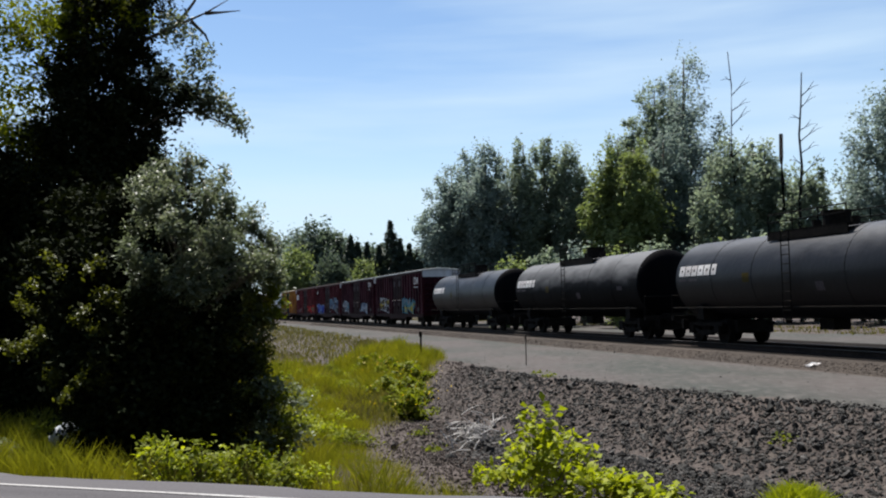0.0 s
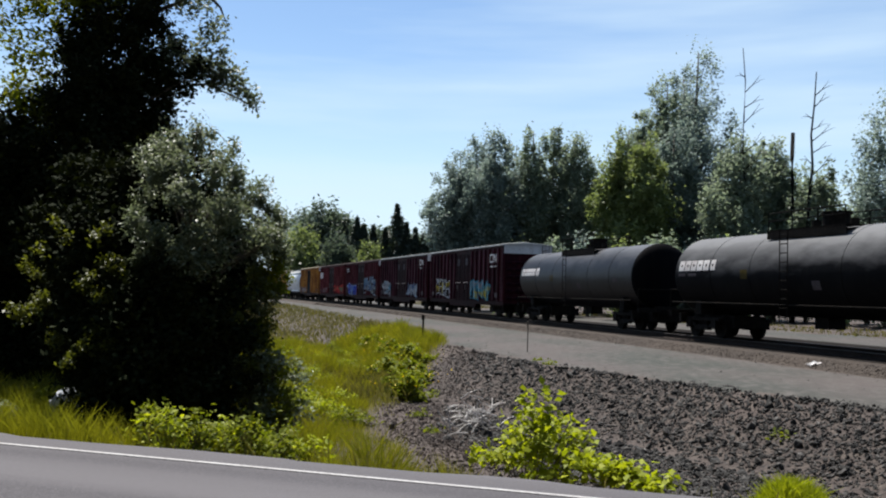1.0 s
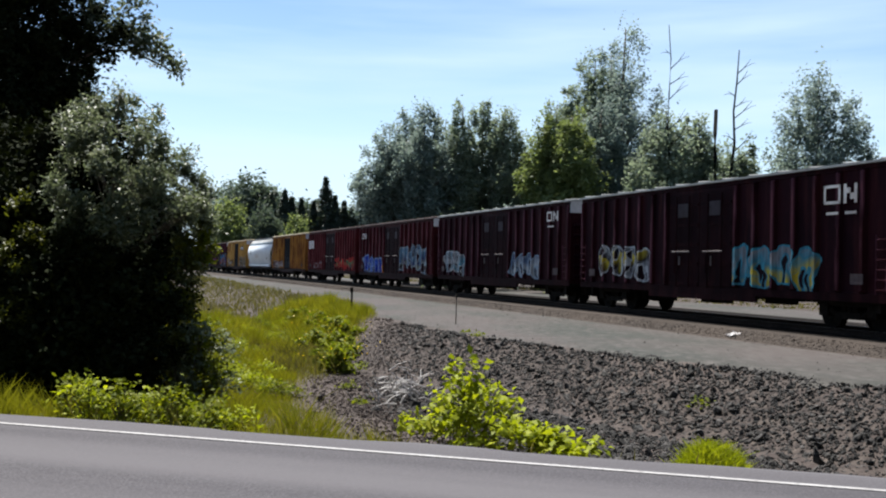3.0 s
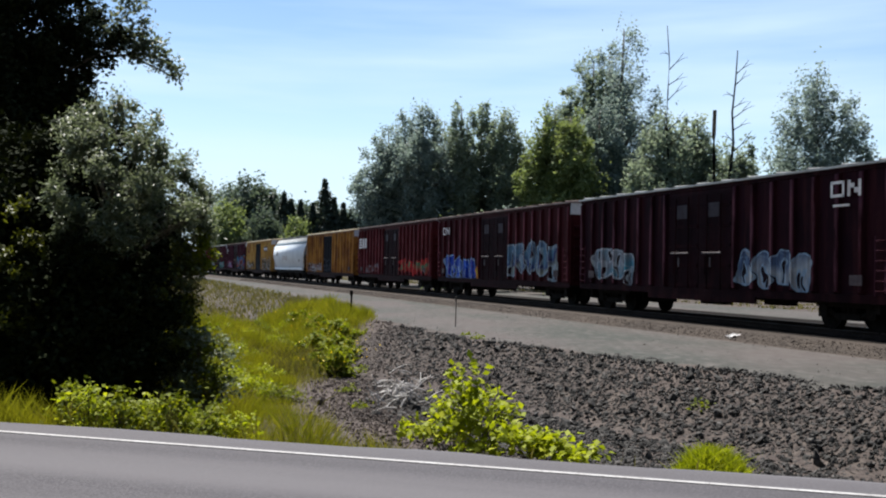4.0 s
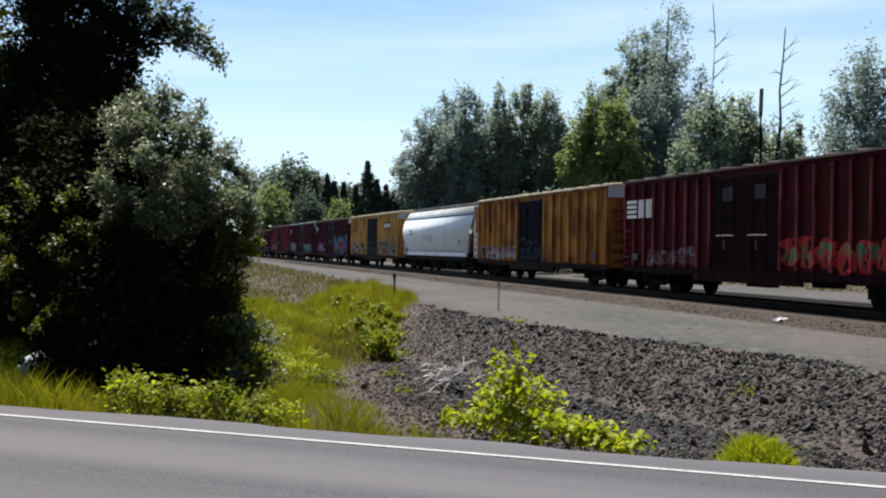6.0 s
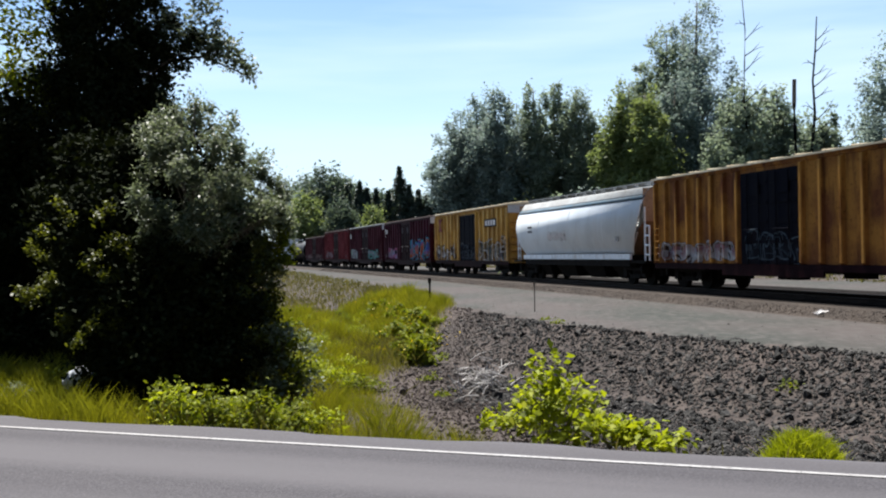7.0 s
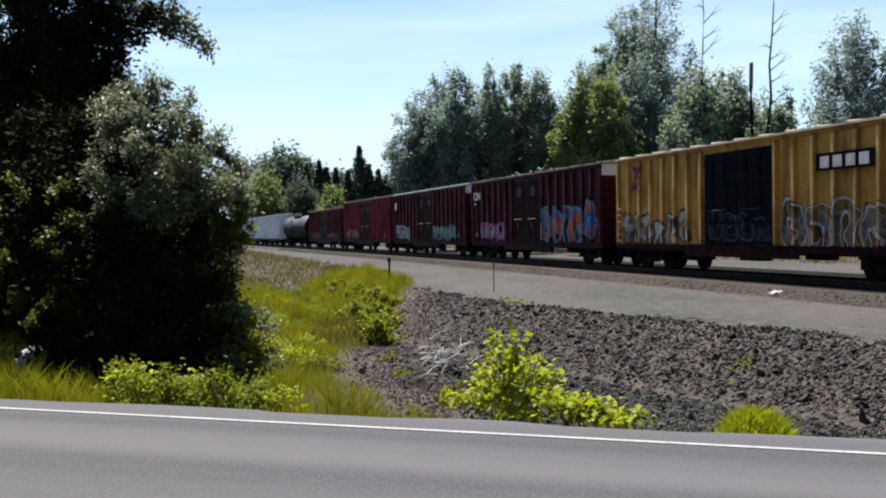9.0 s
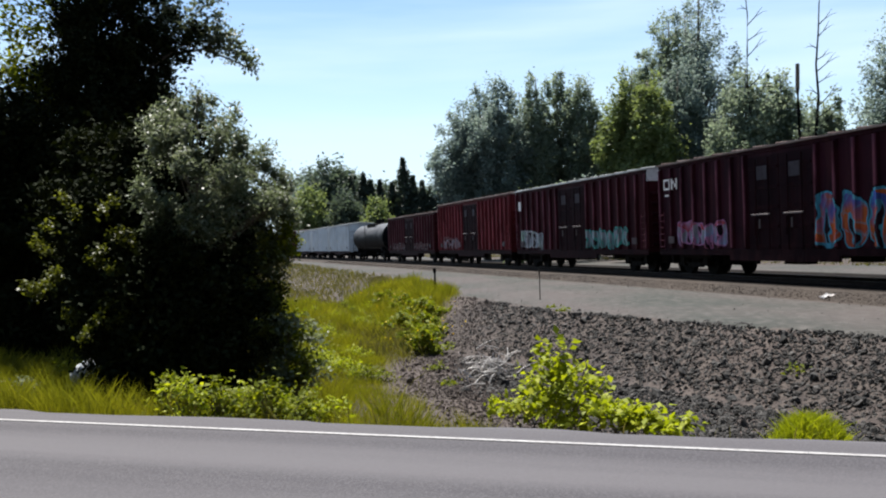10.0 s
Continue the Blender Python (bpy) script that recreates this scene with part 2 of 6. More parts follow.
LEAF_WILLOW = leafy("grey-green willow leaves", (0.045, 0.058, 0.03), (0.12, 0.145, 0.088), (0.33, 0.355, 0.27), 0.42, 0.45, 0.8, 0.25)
LEAF_OLIVE = leafy("olive hazel leaves", (0.03, 0.037, 0.007), (0.075, 0.085, 0.014), (0.18, 0.19, 0.04), 0.42, 0.5)
LEAF_LIME = leafy("yellow-green leaves", (0.06, 0.085, 0.008), (0.13, 0.155, 0.012), (0.23, 0.24, 0.02), 0.47, 0.55, 0.45, 0.1)
LEAF_BRIGHT = leafy("bright bramble leaves", (0.12, 0.155, 0.008), (0.27, 0.31, 0.014), (0.42, 0.43, 0.03), 0.5, 0.6)
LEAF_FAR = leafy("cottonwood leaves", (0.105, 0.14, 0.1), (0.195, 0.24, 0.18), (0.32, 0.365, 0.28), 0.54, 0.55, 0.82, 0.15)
# Slight blue of distance put into the leaf colour of the far woods.
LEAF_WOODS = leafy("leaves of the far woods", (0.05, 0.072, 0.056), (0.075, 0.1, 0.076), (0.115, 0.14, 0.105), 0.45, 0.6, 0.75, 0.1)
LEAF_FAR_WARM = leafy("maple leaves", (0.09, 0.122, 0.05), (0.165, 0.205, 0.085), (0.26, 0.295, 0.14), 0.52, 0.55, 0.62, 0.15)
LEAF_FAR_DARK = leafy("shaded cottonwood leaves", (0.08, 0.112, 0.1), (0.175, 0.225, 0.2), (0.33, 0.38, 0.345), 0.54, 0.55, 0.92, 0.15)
NEEDLE = leafy("fir needles", (0.022, 0.034, 0.028), (0.032, 0.047, 0.036), (0.05, 0.065, 0.05), 0.25)
GRASS = leafy("tall summer grass", (0.1, 0.107, 0.011), (0.23, 0.228, 0.019), (0.39, 0.34, 0.055), 0.45, 0.5, 0.45, 0.25, (0.13, 0.142, 0.016))
GRASS_DRY = leafy("dry roadside grass", (0.085, 0.08, 0.026), (0.125, 0.112, 0.042), (0.19, 0.16, 0.07), 0.4)
FLOWER = leafy("yellow broom flowers", (0.55, 0.36, 0.02), (0.65, 0.45, 0.03), (0.6, 0.3, 0.03), 0.3)

# ---- mesh helpers ----


def part(name, bm, mat, parent, label="", smooth=False):
    """One mesh object made of a bmesh, under its thing."""
    me = bpy.data.meshes.new(name)
    bm.to_mesh(me)
    bm.free()
    return hang(name, me, mat, parent, label, smooth)


def hang(name, me, mat, parent, label="", smooth=False):
    if mat and not me.materials:
        me.materials.append(mat)
    if smooth:
        for p in me.polygons:
            p.use_smooth = True
    ob = new(name, me)
    ob.parent = parent
    if label:
        ob["label"] = label
    return ob


def box(bm, x0, x1, y0, y1, z0, z1):
    v = [bm.verts.new((x, y, z)) for x in (x0, x1) for y in (y0, y1) for z in (z0, z1)]
    for f in ((0, 1, 3, 2), (4, 6, 7, 5), (0, 4, 5, 1), (2, 3, 7, 6), (0, 2, 6, 4), (1, 5, 7, 3)):
        bm.faces.new([v[i] for i in f])


def boxes(*dims):
    bm = bmesh.new()
    for d in dims:
        box(bm, *d)
    return bm


def bar(bm, a, b, r, sides=6, r2=None):
    """A round bar from a to b, tapering to r2."""
    a, b = Vector(a), Vector(b)
    q = (b - a).to_track_quat("Z", "Y")
    rings = []
    for p, rad in ((a, r), (b, r if r2 is None else r2)):
        rings.append([bm.verts.new(p + q @ Vector((rad * math.cos(2 * math.pi * i / sides), rad * math.sin(2 * math.pi * i / sides), 0))) for i in range(sides)])
    for i in range(sides):
        j = (i + 1) % sides
        bm.faces.new((rings[0][i], rings[0][j], rings[1][j], rings[1][i]))
    bm.faces.new(rings[0][::-1])
    bm.faces.new(rings[1])


def bars(lines, r, sides=6):
    bm = bmesh.new()
    for a, b in lines:
        bar(bm, a, b, r, sides)
    return bm


def tube(bm, pts, radii, sides=7):
    """A bent, tapering limb through the points."""
    rings = []
    for i, (p, r) in enumerate(zip(pts, radii)):
        d = Vector(pts[min(i + 1, len(pts) - 1)]) - Vector(pts[max(i - 1, 0)])
        q = d.to_track_quat("Z", "Y")
        rings.append([bm.verts.new(Vector(p) + q @ Vector((r * math.cos(6.2832 * k / sides), r * math.sin(6.2832 * k / sides), 0))) for k in range(sides)])
    for a, b in zip(rings, rings[1:]):
        for k in range(sides):
            j = (k + 1) % sides
            bm.faces.new((a[k], a[j], b[j], b[k]))
    bm.faces.new(rings[0][::-1])
    bm.faces.new(rings[-1])


def thing(name, label, category, group="", kind="", at=None):
    ob = tagged(new(name), label, category, group, kind)
    if at is not None:
        ob.matrix_basis = at
    return ob


def quads_mesh(name, verts, per=4):
    """A mesh of loose faces with per corners each, from an array of corners."""
    n = len(verts) // per
    me = bpy.data.meshes.new(name)
    me.vertices.add(n * per)
    me.vertices.foreach_set("co", np.ascontiguousarray(verts, dtype=np.float32).ravel())
    me.loops.add(n * per)
    me.loops.foreach_set("vertex_index", np.arange(n * per, dtype=np.int32))
    me.polygons.add(n)
    me.polygons.foreach_set("loop_start", np.arange(0, n * per, per, dtype=np.int32))
    me.update(calc_edges=True)
    return me


def leaves(name, centres, rng, size, droop=0.0, narrow=0.55, spread=0.45, level=0.4):
    """Small diamond leaves at the centres, turned every way, size varied."""
    n = len(centres)
    nor = rng.normal(size=(n, 3))
    nor[:, 2] = np.abs(nor[:, 2]) + level
    nor /= np.linalg.norm(nor, axis=1)[:, None]
    ax = rng.normal(size=(n, 3))
    ax[:, 2] -= droop
    ax -= nor * (ax * nor).sum(1)[:, None]
    ax /= np.linalg.norm(ax, axis=1)[:, None]
    side = np.cross(nor, ax)
    s = size * (1 - spread + 2 * spread * rng.random(n))[:, None]
    v = np.empty((n, 4, 3))
    v[:, 0] = centres - ax * s
    v[:, 1] = centres + side * s * narrow + nor * s * 0.18
    v[:, 2] = centres + ax * s
    v[:, 3] = centres - side * s * narrow + nor * s * 0.18
    return quads_mesh(name, v.reshape(-1, 3))


def in_lobe(rng, lobe, n, shell=0.5):
    """Random places inside an ellipsoid, thicker towards its skin."""
    cx, cy, cz, rx, ry, rz = lobe
    d = rng.normal(size=(n, 3))
    d /= np.linalg.norm(d, axis=1)[:, None]
    r = shell + (1 - shell) * rng.random(n) ** 0.6
    return np.array((cx, cy, cz)) + d * r[:, None] * np.array((rx, ry, rz))


def broad_tree(name, at, label, mat, lobes, trunk_r, clumps, per_clump, clump_r, leaf, seed, category="tree", kind="", droop=0.2, group="", lean=(0, 0), shell=0.45, limbs=14, extra=(), near=False, tall=1.0, narrow=0.55):
    """A tree or bush: a tapered trunk, limbs that run to the clumps, and a crown of loose leaves in clumps."""
    rng = np.random.default_rng(seed)
    tree = thing(name, label, category, group, kind, pose(*at))
    total = sum(l[3] * l[4] * l[5] for l in lobes)
    cl = np.concatenate([in_lobe(rng, l, max(3, int(clumps * l[3] * l[4] * l[5] / total)), shell) for l in lobes])
    top = max(l[2] + 0.6 * l[5] for l in lobes)
    bm = bmesh.new()
    pts, rad = [], []
    for i in range(9):
        k = i / 8
        pts.append((lean[0] * k + 0.05 * top * 0.3 * math.sin(3 * k + seed), lean[1] * k, -0.4 + (top + 0.4) * k))
        rad.append(trunk_r * (1 - 0.88 * k) * (1.35 if i == 0 else 1))
    tube(bm, pts, rad, 9)
    part("trunk", bm, BARK, tree, smooth=True)
    bm = bmesh.new()
    for c in cl[rng.permutation(len(cl))[:limbs * 4]][:limbs]:
        k = min(0.9, max(0.12, (c[2] - 0.25 * np.hypot(c[0], c[1])) / top * 0.85))
        i = k * 8
        a = Vector(pts[int(i)]).lerp(Vector(pts[min(8, int(i) + 1)]), i % 1)
        m = a.lerp(Vector(c), 0.5) + Vector((0, 0, 0.06 * (Vector(c) - a).length))
        r = trunk_r * (1 - 0.85 * k) * 0.5
        tube(bm, [a, m, Vector(c)], [r, r * 0.6, r * 0.15], 5)
        if near:
            part("limb", bm, BARK, tree, smooth=True)
            bm = bmesh.new()
    tagged(part("branching", bm, BARK, tree, smooth=True), kind="stuff") if not near else bm.free()
    cen = np.repeat(cl, per_clump, 0) + rng.normal(size=(len(cl) * per_clump, 3)) * (clump_r, clump_r, clump_r * tall) * (0.5 + rng.random((len(cl), 1)).repeat(per_clump, 0))
    hang("crown", leaves("crown", cen, rng, leaf, droop, narrow), mat, tree)
    for nm, m2, lobs, count, per in extra:
        c2 = np.concatenate([in_lobe(rng, l, max(2, int(count * l[3] / 0.4)), 0.3) for l in lobs])
        cen = np.repeat(c2, per, 0) + rng.normal(size=(len(c2) * per, 3)) * clump_r * 0.75
        hang(nm, leaves(nm, cen, rng, leaf, droop), m2, tree)
    return tree


def conifer(at, h, w, seed, label="dark green fir above the woodland edge", leaf=0.5, tiers=34):
    rng = np.random.default_rng(seed)
    tree = thing("fir_tree", label, "tree", "", "", pose(*at))
    bm = bmesh.new()
    tube(bm, [(0, 0, -0.5), (0, 0, h * 0.5), (0, 0, h)], [0.018 * h, 0.01 * h, 0.02], 7)
    part("trunk", bm, BARK, tree)
    cen = []
    for i in range(tiers):
        k = i / tiers
        z, r = h * (0.1 + 0.9 * k), w * (1 - k) ** 1.15 + 0.12
        for b in range(13):
            a = rng.random() * 6.283
            q = 0.4 + 0.8 * rng.random()
            for s in np.linspace(0.1, 1, 14) ** 0.7:
                cen.append((q * r * s * math.cos(a), q * r * s * math.sin(a), z - 0.3 * q * r * s + rng.normal() * 0.15))
    cen = np.array(cen) + rng.normal(size=(len(cen), 3)) * 0.12
    hang("foliage", leaves("foliage", cen, rng, leaf, 0.8, 0.3), NEEDLE, tree)
    return tree

# ---- the lie of the land ----
# The railway: near side of the wagons, by distance along it away from the viewer.
RAIL_TOP_Z = 0.105
TRACK = (9.064, 35.68, 1.83402, 0.00054, -0.0000063)
_s = np.arange(-120.0, 520.0, 1.0)
_a = TRACK[2] + TRACK[3] * np.clip(_s, -40, 300) + TRACK[4] * np.clip(_s, -40, 300) ** 2 / 2
_px = np.concatenate(([0], np.cumsum(np.cos((_a[1:] + _a[:-1]) / 2))))
_py = np.concatenate(([0], np.cumsum(np.sin((_a[1:] + _a[:-1]) / 2))))
_px, _py = _px - np.interp(0, _s, _px) + TRACK[0], _py - np.interp(0, _s, _py) + TRACK[1]


def along(s, off=0.0):
    """Place and heading (away from the viewer) on the railway, off metres beyond the wagons' near side."""
    a = float(np.interp(s, _s, _a))
    return float(np.interp(s, _s, _px)) + off * math.sin(a), float(np.interp(s, _s, _py)) - off * math.cos(a), a


ROAD_N, ROAD_T = (0.334, 0.943), (0.943, -0.334)
ROAD_EDGE = 8.12


def smooth(a, b, x):
    k = np.clip((x - a) / (b - a), 0, 1)
    return k * k * (3 - 2 * k)


def wavy(x, y):
    return 0.5 * np.sin(0.9 * x + 0.4 * y) + 0.3 * np.sin(0.37 * x - 1.1 * y + 2) + 0.2 * np.sin(2.3 * x + 1.7 * y + 1)


def rail_gap(x, y):
    """Metres from the wagons' near side towards the road."""
    return (np.interp(y, _py, _px) - x) * 0.966


def bank_edge(y):
    return np.interp(y, [9, 17.7, 26.7, 37, 47, 70, 120], [3.6, 6.2, 8.9, 9.2, 9.0, 7.5, 6.0])


def ground_z(x, y):
    x, y = np.asarray(x, float), np.asarray(y, float)
    u, v = rail_gap(x, y), ROAD_N[0] * x + ROAD_N[1] * y - ROAD_EDGE
    w = wavy(x, y)
    floor = -1.35 + 0.95 * smooth(13, 24, u) + 0.08 * w
    bank = -0.35 - np.clip(u - bank_edge(y), 0, 9) * 0.38 + 0.05 * w * smooth(0, 1.5, u - bank_edge(y))
    verge = -0.03 - np.clip(v, 0, 9) * 0.5 + 0.04 * w * smooth(0, 1, v)
    z = np.maximum(np.maximum(floor, bank), verge)
    far_side = smooth(-8, -16, u) * 0.2 * w - 0.35
    z = np.where(u < bank_edge(y), np.where(u < 1.2, np.where(u < -4.4, far_side, -0.35), -0.35 + 0.02 * w), z)
    z = np.where(v < 0, np.where(u < 1.2, np.minimum(z, -0.06), -0.06), z)
    z = np.where((v < 0) & (u < bank_edge(y)), -0.12, z)
    hill = smooth(150, 420, y) * 6 * smooth(20, 90, np.abs(u + 1.5))
    return z + hill


def sheet(name, xs, ys, mat, label, category, zf, lift=0.0):
    """A ground sheet over a grid of xs and ys."""
    X, Y = np.meshgrid(xs, ys)
    Z = zf(X, Y) + lift
    nx, ny = len(xs), len(ys)
    verts = np.stack((X, Y, Z), -1).reshape(-1, 3)
    i = (np.arange(ny - 1)[:, None] * nx + np.arange(nx - 1)[None, :]).ravel()
    faces = np.stack((i, i + 1, i + nx + 1, i + nx), 1)
    me = bpy.data.meshes.new(name)
    me.from_pydata(verts.tolist(), [], faces.tolist())
    me.materials.append(mat)
    for p in me.polygons:
        p.use_smooth = True
    return tagged(new(name, me), label, category, kind="structure")


def ribbon(name, s0, s1, step, profile, mat, label, category, kind="structure", parent=None):
    """A strip along the railway with the profile's (offset, height) points."""
    rows = []
    for s in np.arange(s0, s1 + 0.01, step):
        rows.append([(*along(s, o)[:2], z) for o, z in profile])
    n = len(profile)
    verts = [p for r in rows for p in r]
    faces = [(i * n + k, i * n + k + 1, (i + 1) * n + k + 1, (i + 1) * n + k) for i in range(len(rows) - 1) for k in range(n - 1)]
    me = bpy.data.meshes.new(name)
    me.from_pydata(verts, [], faces)
    me.materials.append(mat)
    ob = new(name, me)
    if parent:
        ob.parent = parent
    else:
        tagged(ob, label, category, kind=kind)
    return ob


xs = np.concatenate((-np.geomspace(2600, 32, 26), np.arange(-30, 34, 0.4), np.geomspace(36, 2600, 26)))
ys = np.concatenate((-np.geomspace(2600, 14, 20), np.arange(-12, 62, 0.4), np.geomspace(64, 3200, 40)))
sheet("ground", xs, ys, EARTH, "brown stony earth of the railway bank and ditch", "ground", ground_z)


def service_track():
    """The packed gravel way beside the railway, edged unevenly by the bank."""
    verts, faces = [], []
    rows = np.concatenate((np.arange(-34, 60, 0.5), np.arange(60, 330, 3)))
    n = 9
    for s in rows:
        x0, y0, a = along(s)
        e = float(bank_edge(y0)) + 0.15 * math.sin(1.3 * s) + 0.1 * math.sin(3.1 * s + 1)
        for k in range(n):
            o = 0.9 + (e - 0.9) * k / (n - 1)
            x, y = x0 - o * math.sin(a), y0 + o * math.cos(a)
            verts.append((x, y, float(ground_z(x, y)) + (0.035 if 0 < k < n - 1 else -0.03)))
    for i in range(len(rows) - 1):
        for k in range(n - 1):
            faces.append((i * n + k, i * n + k + 1, (i + 1) * n + k + 1, (i + 1) * n + k))
    me = bpy.data.meshes.new("service_road")
    me.from_pydata(verts, [], faces)
    me.materials.append(SERVICE)
    for p in me.polygons:
        p.use_smooth = True
    tagged(new("service_road", me), "pale grey packed gravel service road along the railway", "gravel road", kind="structure")


service_track()
ribbon("gravel_yard", -40, 330, 2, [(7.0, -0.3), (9, -0.24), (16, -0.25)], SERVICE, "pale gravel yard beyond the railway", "gravel yard")
ribbon("ballast", -60, 340, 1, [(-1.25, -0.36), (-0.55, -0.17), (-0.1, -0.075), (6.6, -0.075), (7.2, -0.17), (8.2, -0.36)], BALLAST, "brown dusty ballast bed of the railway", "ballast")
# Dark strip with the train's shade put into its colour.
ribbon("track_bed", -60, 340, 1, [(-0.14, -0.079), (-0.1, -0.07), (6.5, -0.071)], SHADED_BED, "shade-blackened ballast under and beyond the train", "ballast")


def road():
    me = bpy.data.meshes.new("road")
    verts, faces = [], []
    us = np.concatenate((np.arange(-240, -30, 10), np.arange(-30, 16, 0.5), np.arange(16, 120, 8)))
    vs = [0.2, 1.5, 3.0, 4.6, 6.0, 7.2, 7.95, 8.2]
    for u in us:
        for k, v in enumerate(vs):
            e = (0.08 * math.sin(2.1 * u) + 0.05 * math.sin(5.3 * u + 1)) if k == len(vs) - 1 else 0
            verts.append((u, v + e, (-0.004 - 0.0004 * (v - 4) ** 2 * (v < 7)) if k < len(vs) - 1 else -0.05))
    n = len(vs)
    for i in range(len(us) - 1):
        for k in range(n - 1):
            faces.append((i * n + k, (i + 1) * n + k, (i + 1) * n + k + 1, i * n + k + 1))
    me.from_pydata(verts, [], faces)
    me.materials.append(ASPHALT)
    ob = tagged(new("road", me), "worn grey two-lane asphalt road", "road", kind="structure")
    m = Matrix(((ROAD_T[0], ROAD_N[0], 0, 0), (ROAD_T[1], ROAD_N[1], 0, 0), (0, 0, 1, 0), (0, 0, 0, 1)))
    ob.matrix_basis = m
    line = boxes(*[(u, u + 4.995, 7.465, 7.53, -0.002, 0.003) for u in range(-120, 14, 5)])
    part("edge_line", line, LINE_PAINT, ob, "white painted edge line")
    return ob


road()


def railway():
    track = thing("railway_track", "rusty steel rails on dark timber ties", "railway track", kind="structure")
    for off in (SIDE - 0.75, SIDE + 0.75):
        ribbon("rail", -60, 340, 1, [(off - 0.07, -0.065), (off - 0.012, -0.04), (off - 0.012, 0.06), (off - 0.036, 0.07), (off - 0.036, 0.104), (off + 0.036, 0.104), (off + 0.036, 0.07), (off + 0.012, 0.06), (off + 0.012, -0.04), (off + 0.07, -0.065)], STEEL, "", "", parent=track)
        ribbon("rail_head", -60, 340, 1, [(off - 0.03, 0.1), (off - 0.03, 0.108), (off + 0.03, 0.108), (off + 0.03, 0.1)], RAIL_TOP, "", "", parent=track)
    bm = boxes((-1.3, 1.3, -0.115, 0.115, -0.2, -0.06))
    me = bpy.data.meshes.new("tie")
    bm.to_mesh(me)
    bm.free()
    for i in range(290):
        x, y, a = along(-18 + 0.56 * i, SIDE)
        t = hang("tie", me, TIE, track)
        t.matrix_basis = pose(x, y, 0.0, 0, 0, math.degrees(a) + 90 + (i * 37 % 7 - 3) * 0.4)
    return track


railway()

# ---- the goods train ----
SPEED = 17.59
TRAIN = []


def make_wheelset():
    bm = bmesh.new()
    for y in (-0.75, 0.75):
        s = 1 if y > 0 else -1
        bar(bm, (0, y - 0.06, 0), (0, y + 0.06, 0), 0.42, 20)
        bar(bm, (0, y - s * 0.06, 0), (0, y - s * 0.1, 0), 0.46, 20)
    bar(bm, (0, -0.95, 0), (0, 0.95, 0), 0.08, 8)
    for k in range(4):
        c, s = math.cos(k * math.pi / 2), math.sin(k * math.pi / 2)
        bar(bm, (0.25 * c, -0.83, 0.25 * s), (0.25 * c, -0.8, 0.25 * s), 0.05, 6)
    me = bpy.data.meshes.new("wheelset")
    bm.to_mesh(me)
    bm.free()
    me.materials.append(IRON)
    return me


def make_truck_frame():
    bm = bmesh.new()
    for y in (-0.98, 0.98):
        box(bm, -0.45, 0.45, y - 0.08, y + 0.08, 0.28, 0.46)
        box(bm, -1.2, 1.2, y - 0.08, y + 0.08, 0.62, 0.74)
        for s in (-1, 1):
            bar(bm, (s * 0.45, y, 0.37), (s * 0.95, y, 0.62), 0.08, 6)
            box(bm, s * 0.89 - 0.16, s * 0.89 + 0.16, y - 0.13, y + 0.13, 0.34, 0.66)
        for x in (-0.2, 0, 0.2):
            bar(bm, (x, y, 0.46), (x, y, 0.66), 0.07, 8)
    box(bm, -0.25, 0.25, -0.95, 0.95, 0.5, 0.72)
    me = bpy.data.meshes.new("side_frame")
    bm.to_mesh(me)
    bm.free()
    me.materials.append(IRON)
    return me


WHEELSET, TRUCK = make_wheelset(), make_truck_frame()
WHEELS = []


def running_gear(car, half, reach, coupler=0.75):
    """Two trucks with their wheelsets, and a coupler at each end."""
    for s in (-1, 1):
        truck = hang("truck", TRUCK, IRON, car)
        truck.location = (s * reach, 0, 0)
        for x in (-0.89, 0.89):
            w = hang("wheelset", WHEELSET, IRON, truck)
            WHEELS.append((w, (x, 0, 0.42)))
            w.location = (x, 0, 0.42)
        bm = boxes((s * (half - 0.2), s * (half + coupler - 0.2), -0.09, 0.09, 0.7, 0.92), (s * (half + coupler - 0.32), s * (half + coupler - 0.02), -0.17, 0.17, 0.66, 0.96))
        part("coupler", bm, IRON, car)
        part("brake_rigging", boxes((s * (reach - 1.5), s * (half - 0.1), -0.62, 0.62, 0.4, 0.82), (s * (half - 0.75), s * (half - 0.6), -1.3, 1.3, 0.5, 0.86)), IRON, car)


def ladder(car, x, y, z0, z1, mat, along_x=True, w=0.42, n=6):
    d = (w / 2, 0, 0) if along_x else (0, w / 2, 0)
    lines = [((x - d[0], y - d[1], z0), (x - d[0], y - d[1], z1)), ((x + d[0], y + d[1], z0), (x + d[0], y + d[1], z1))]
    for k in range(n):
        z = z0 + (z1 - z0) * (k + 0.5) / n
        lines.append(((x - d[0], y - d[1], z), (x + d[0], y + d[1], z)))
    part("ladder", bars(lines, 0.018, 5), mat, car)


def on_rails(car, front, length):
    TRAIN.append((car, front, length))
    return car


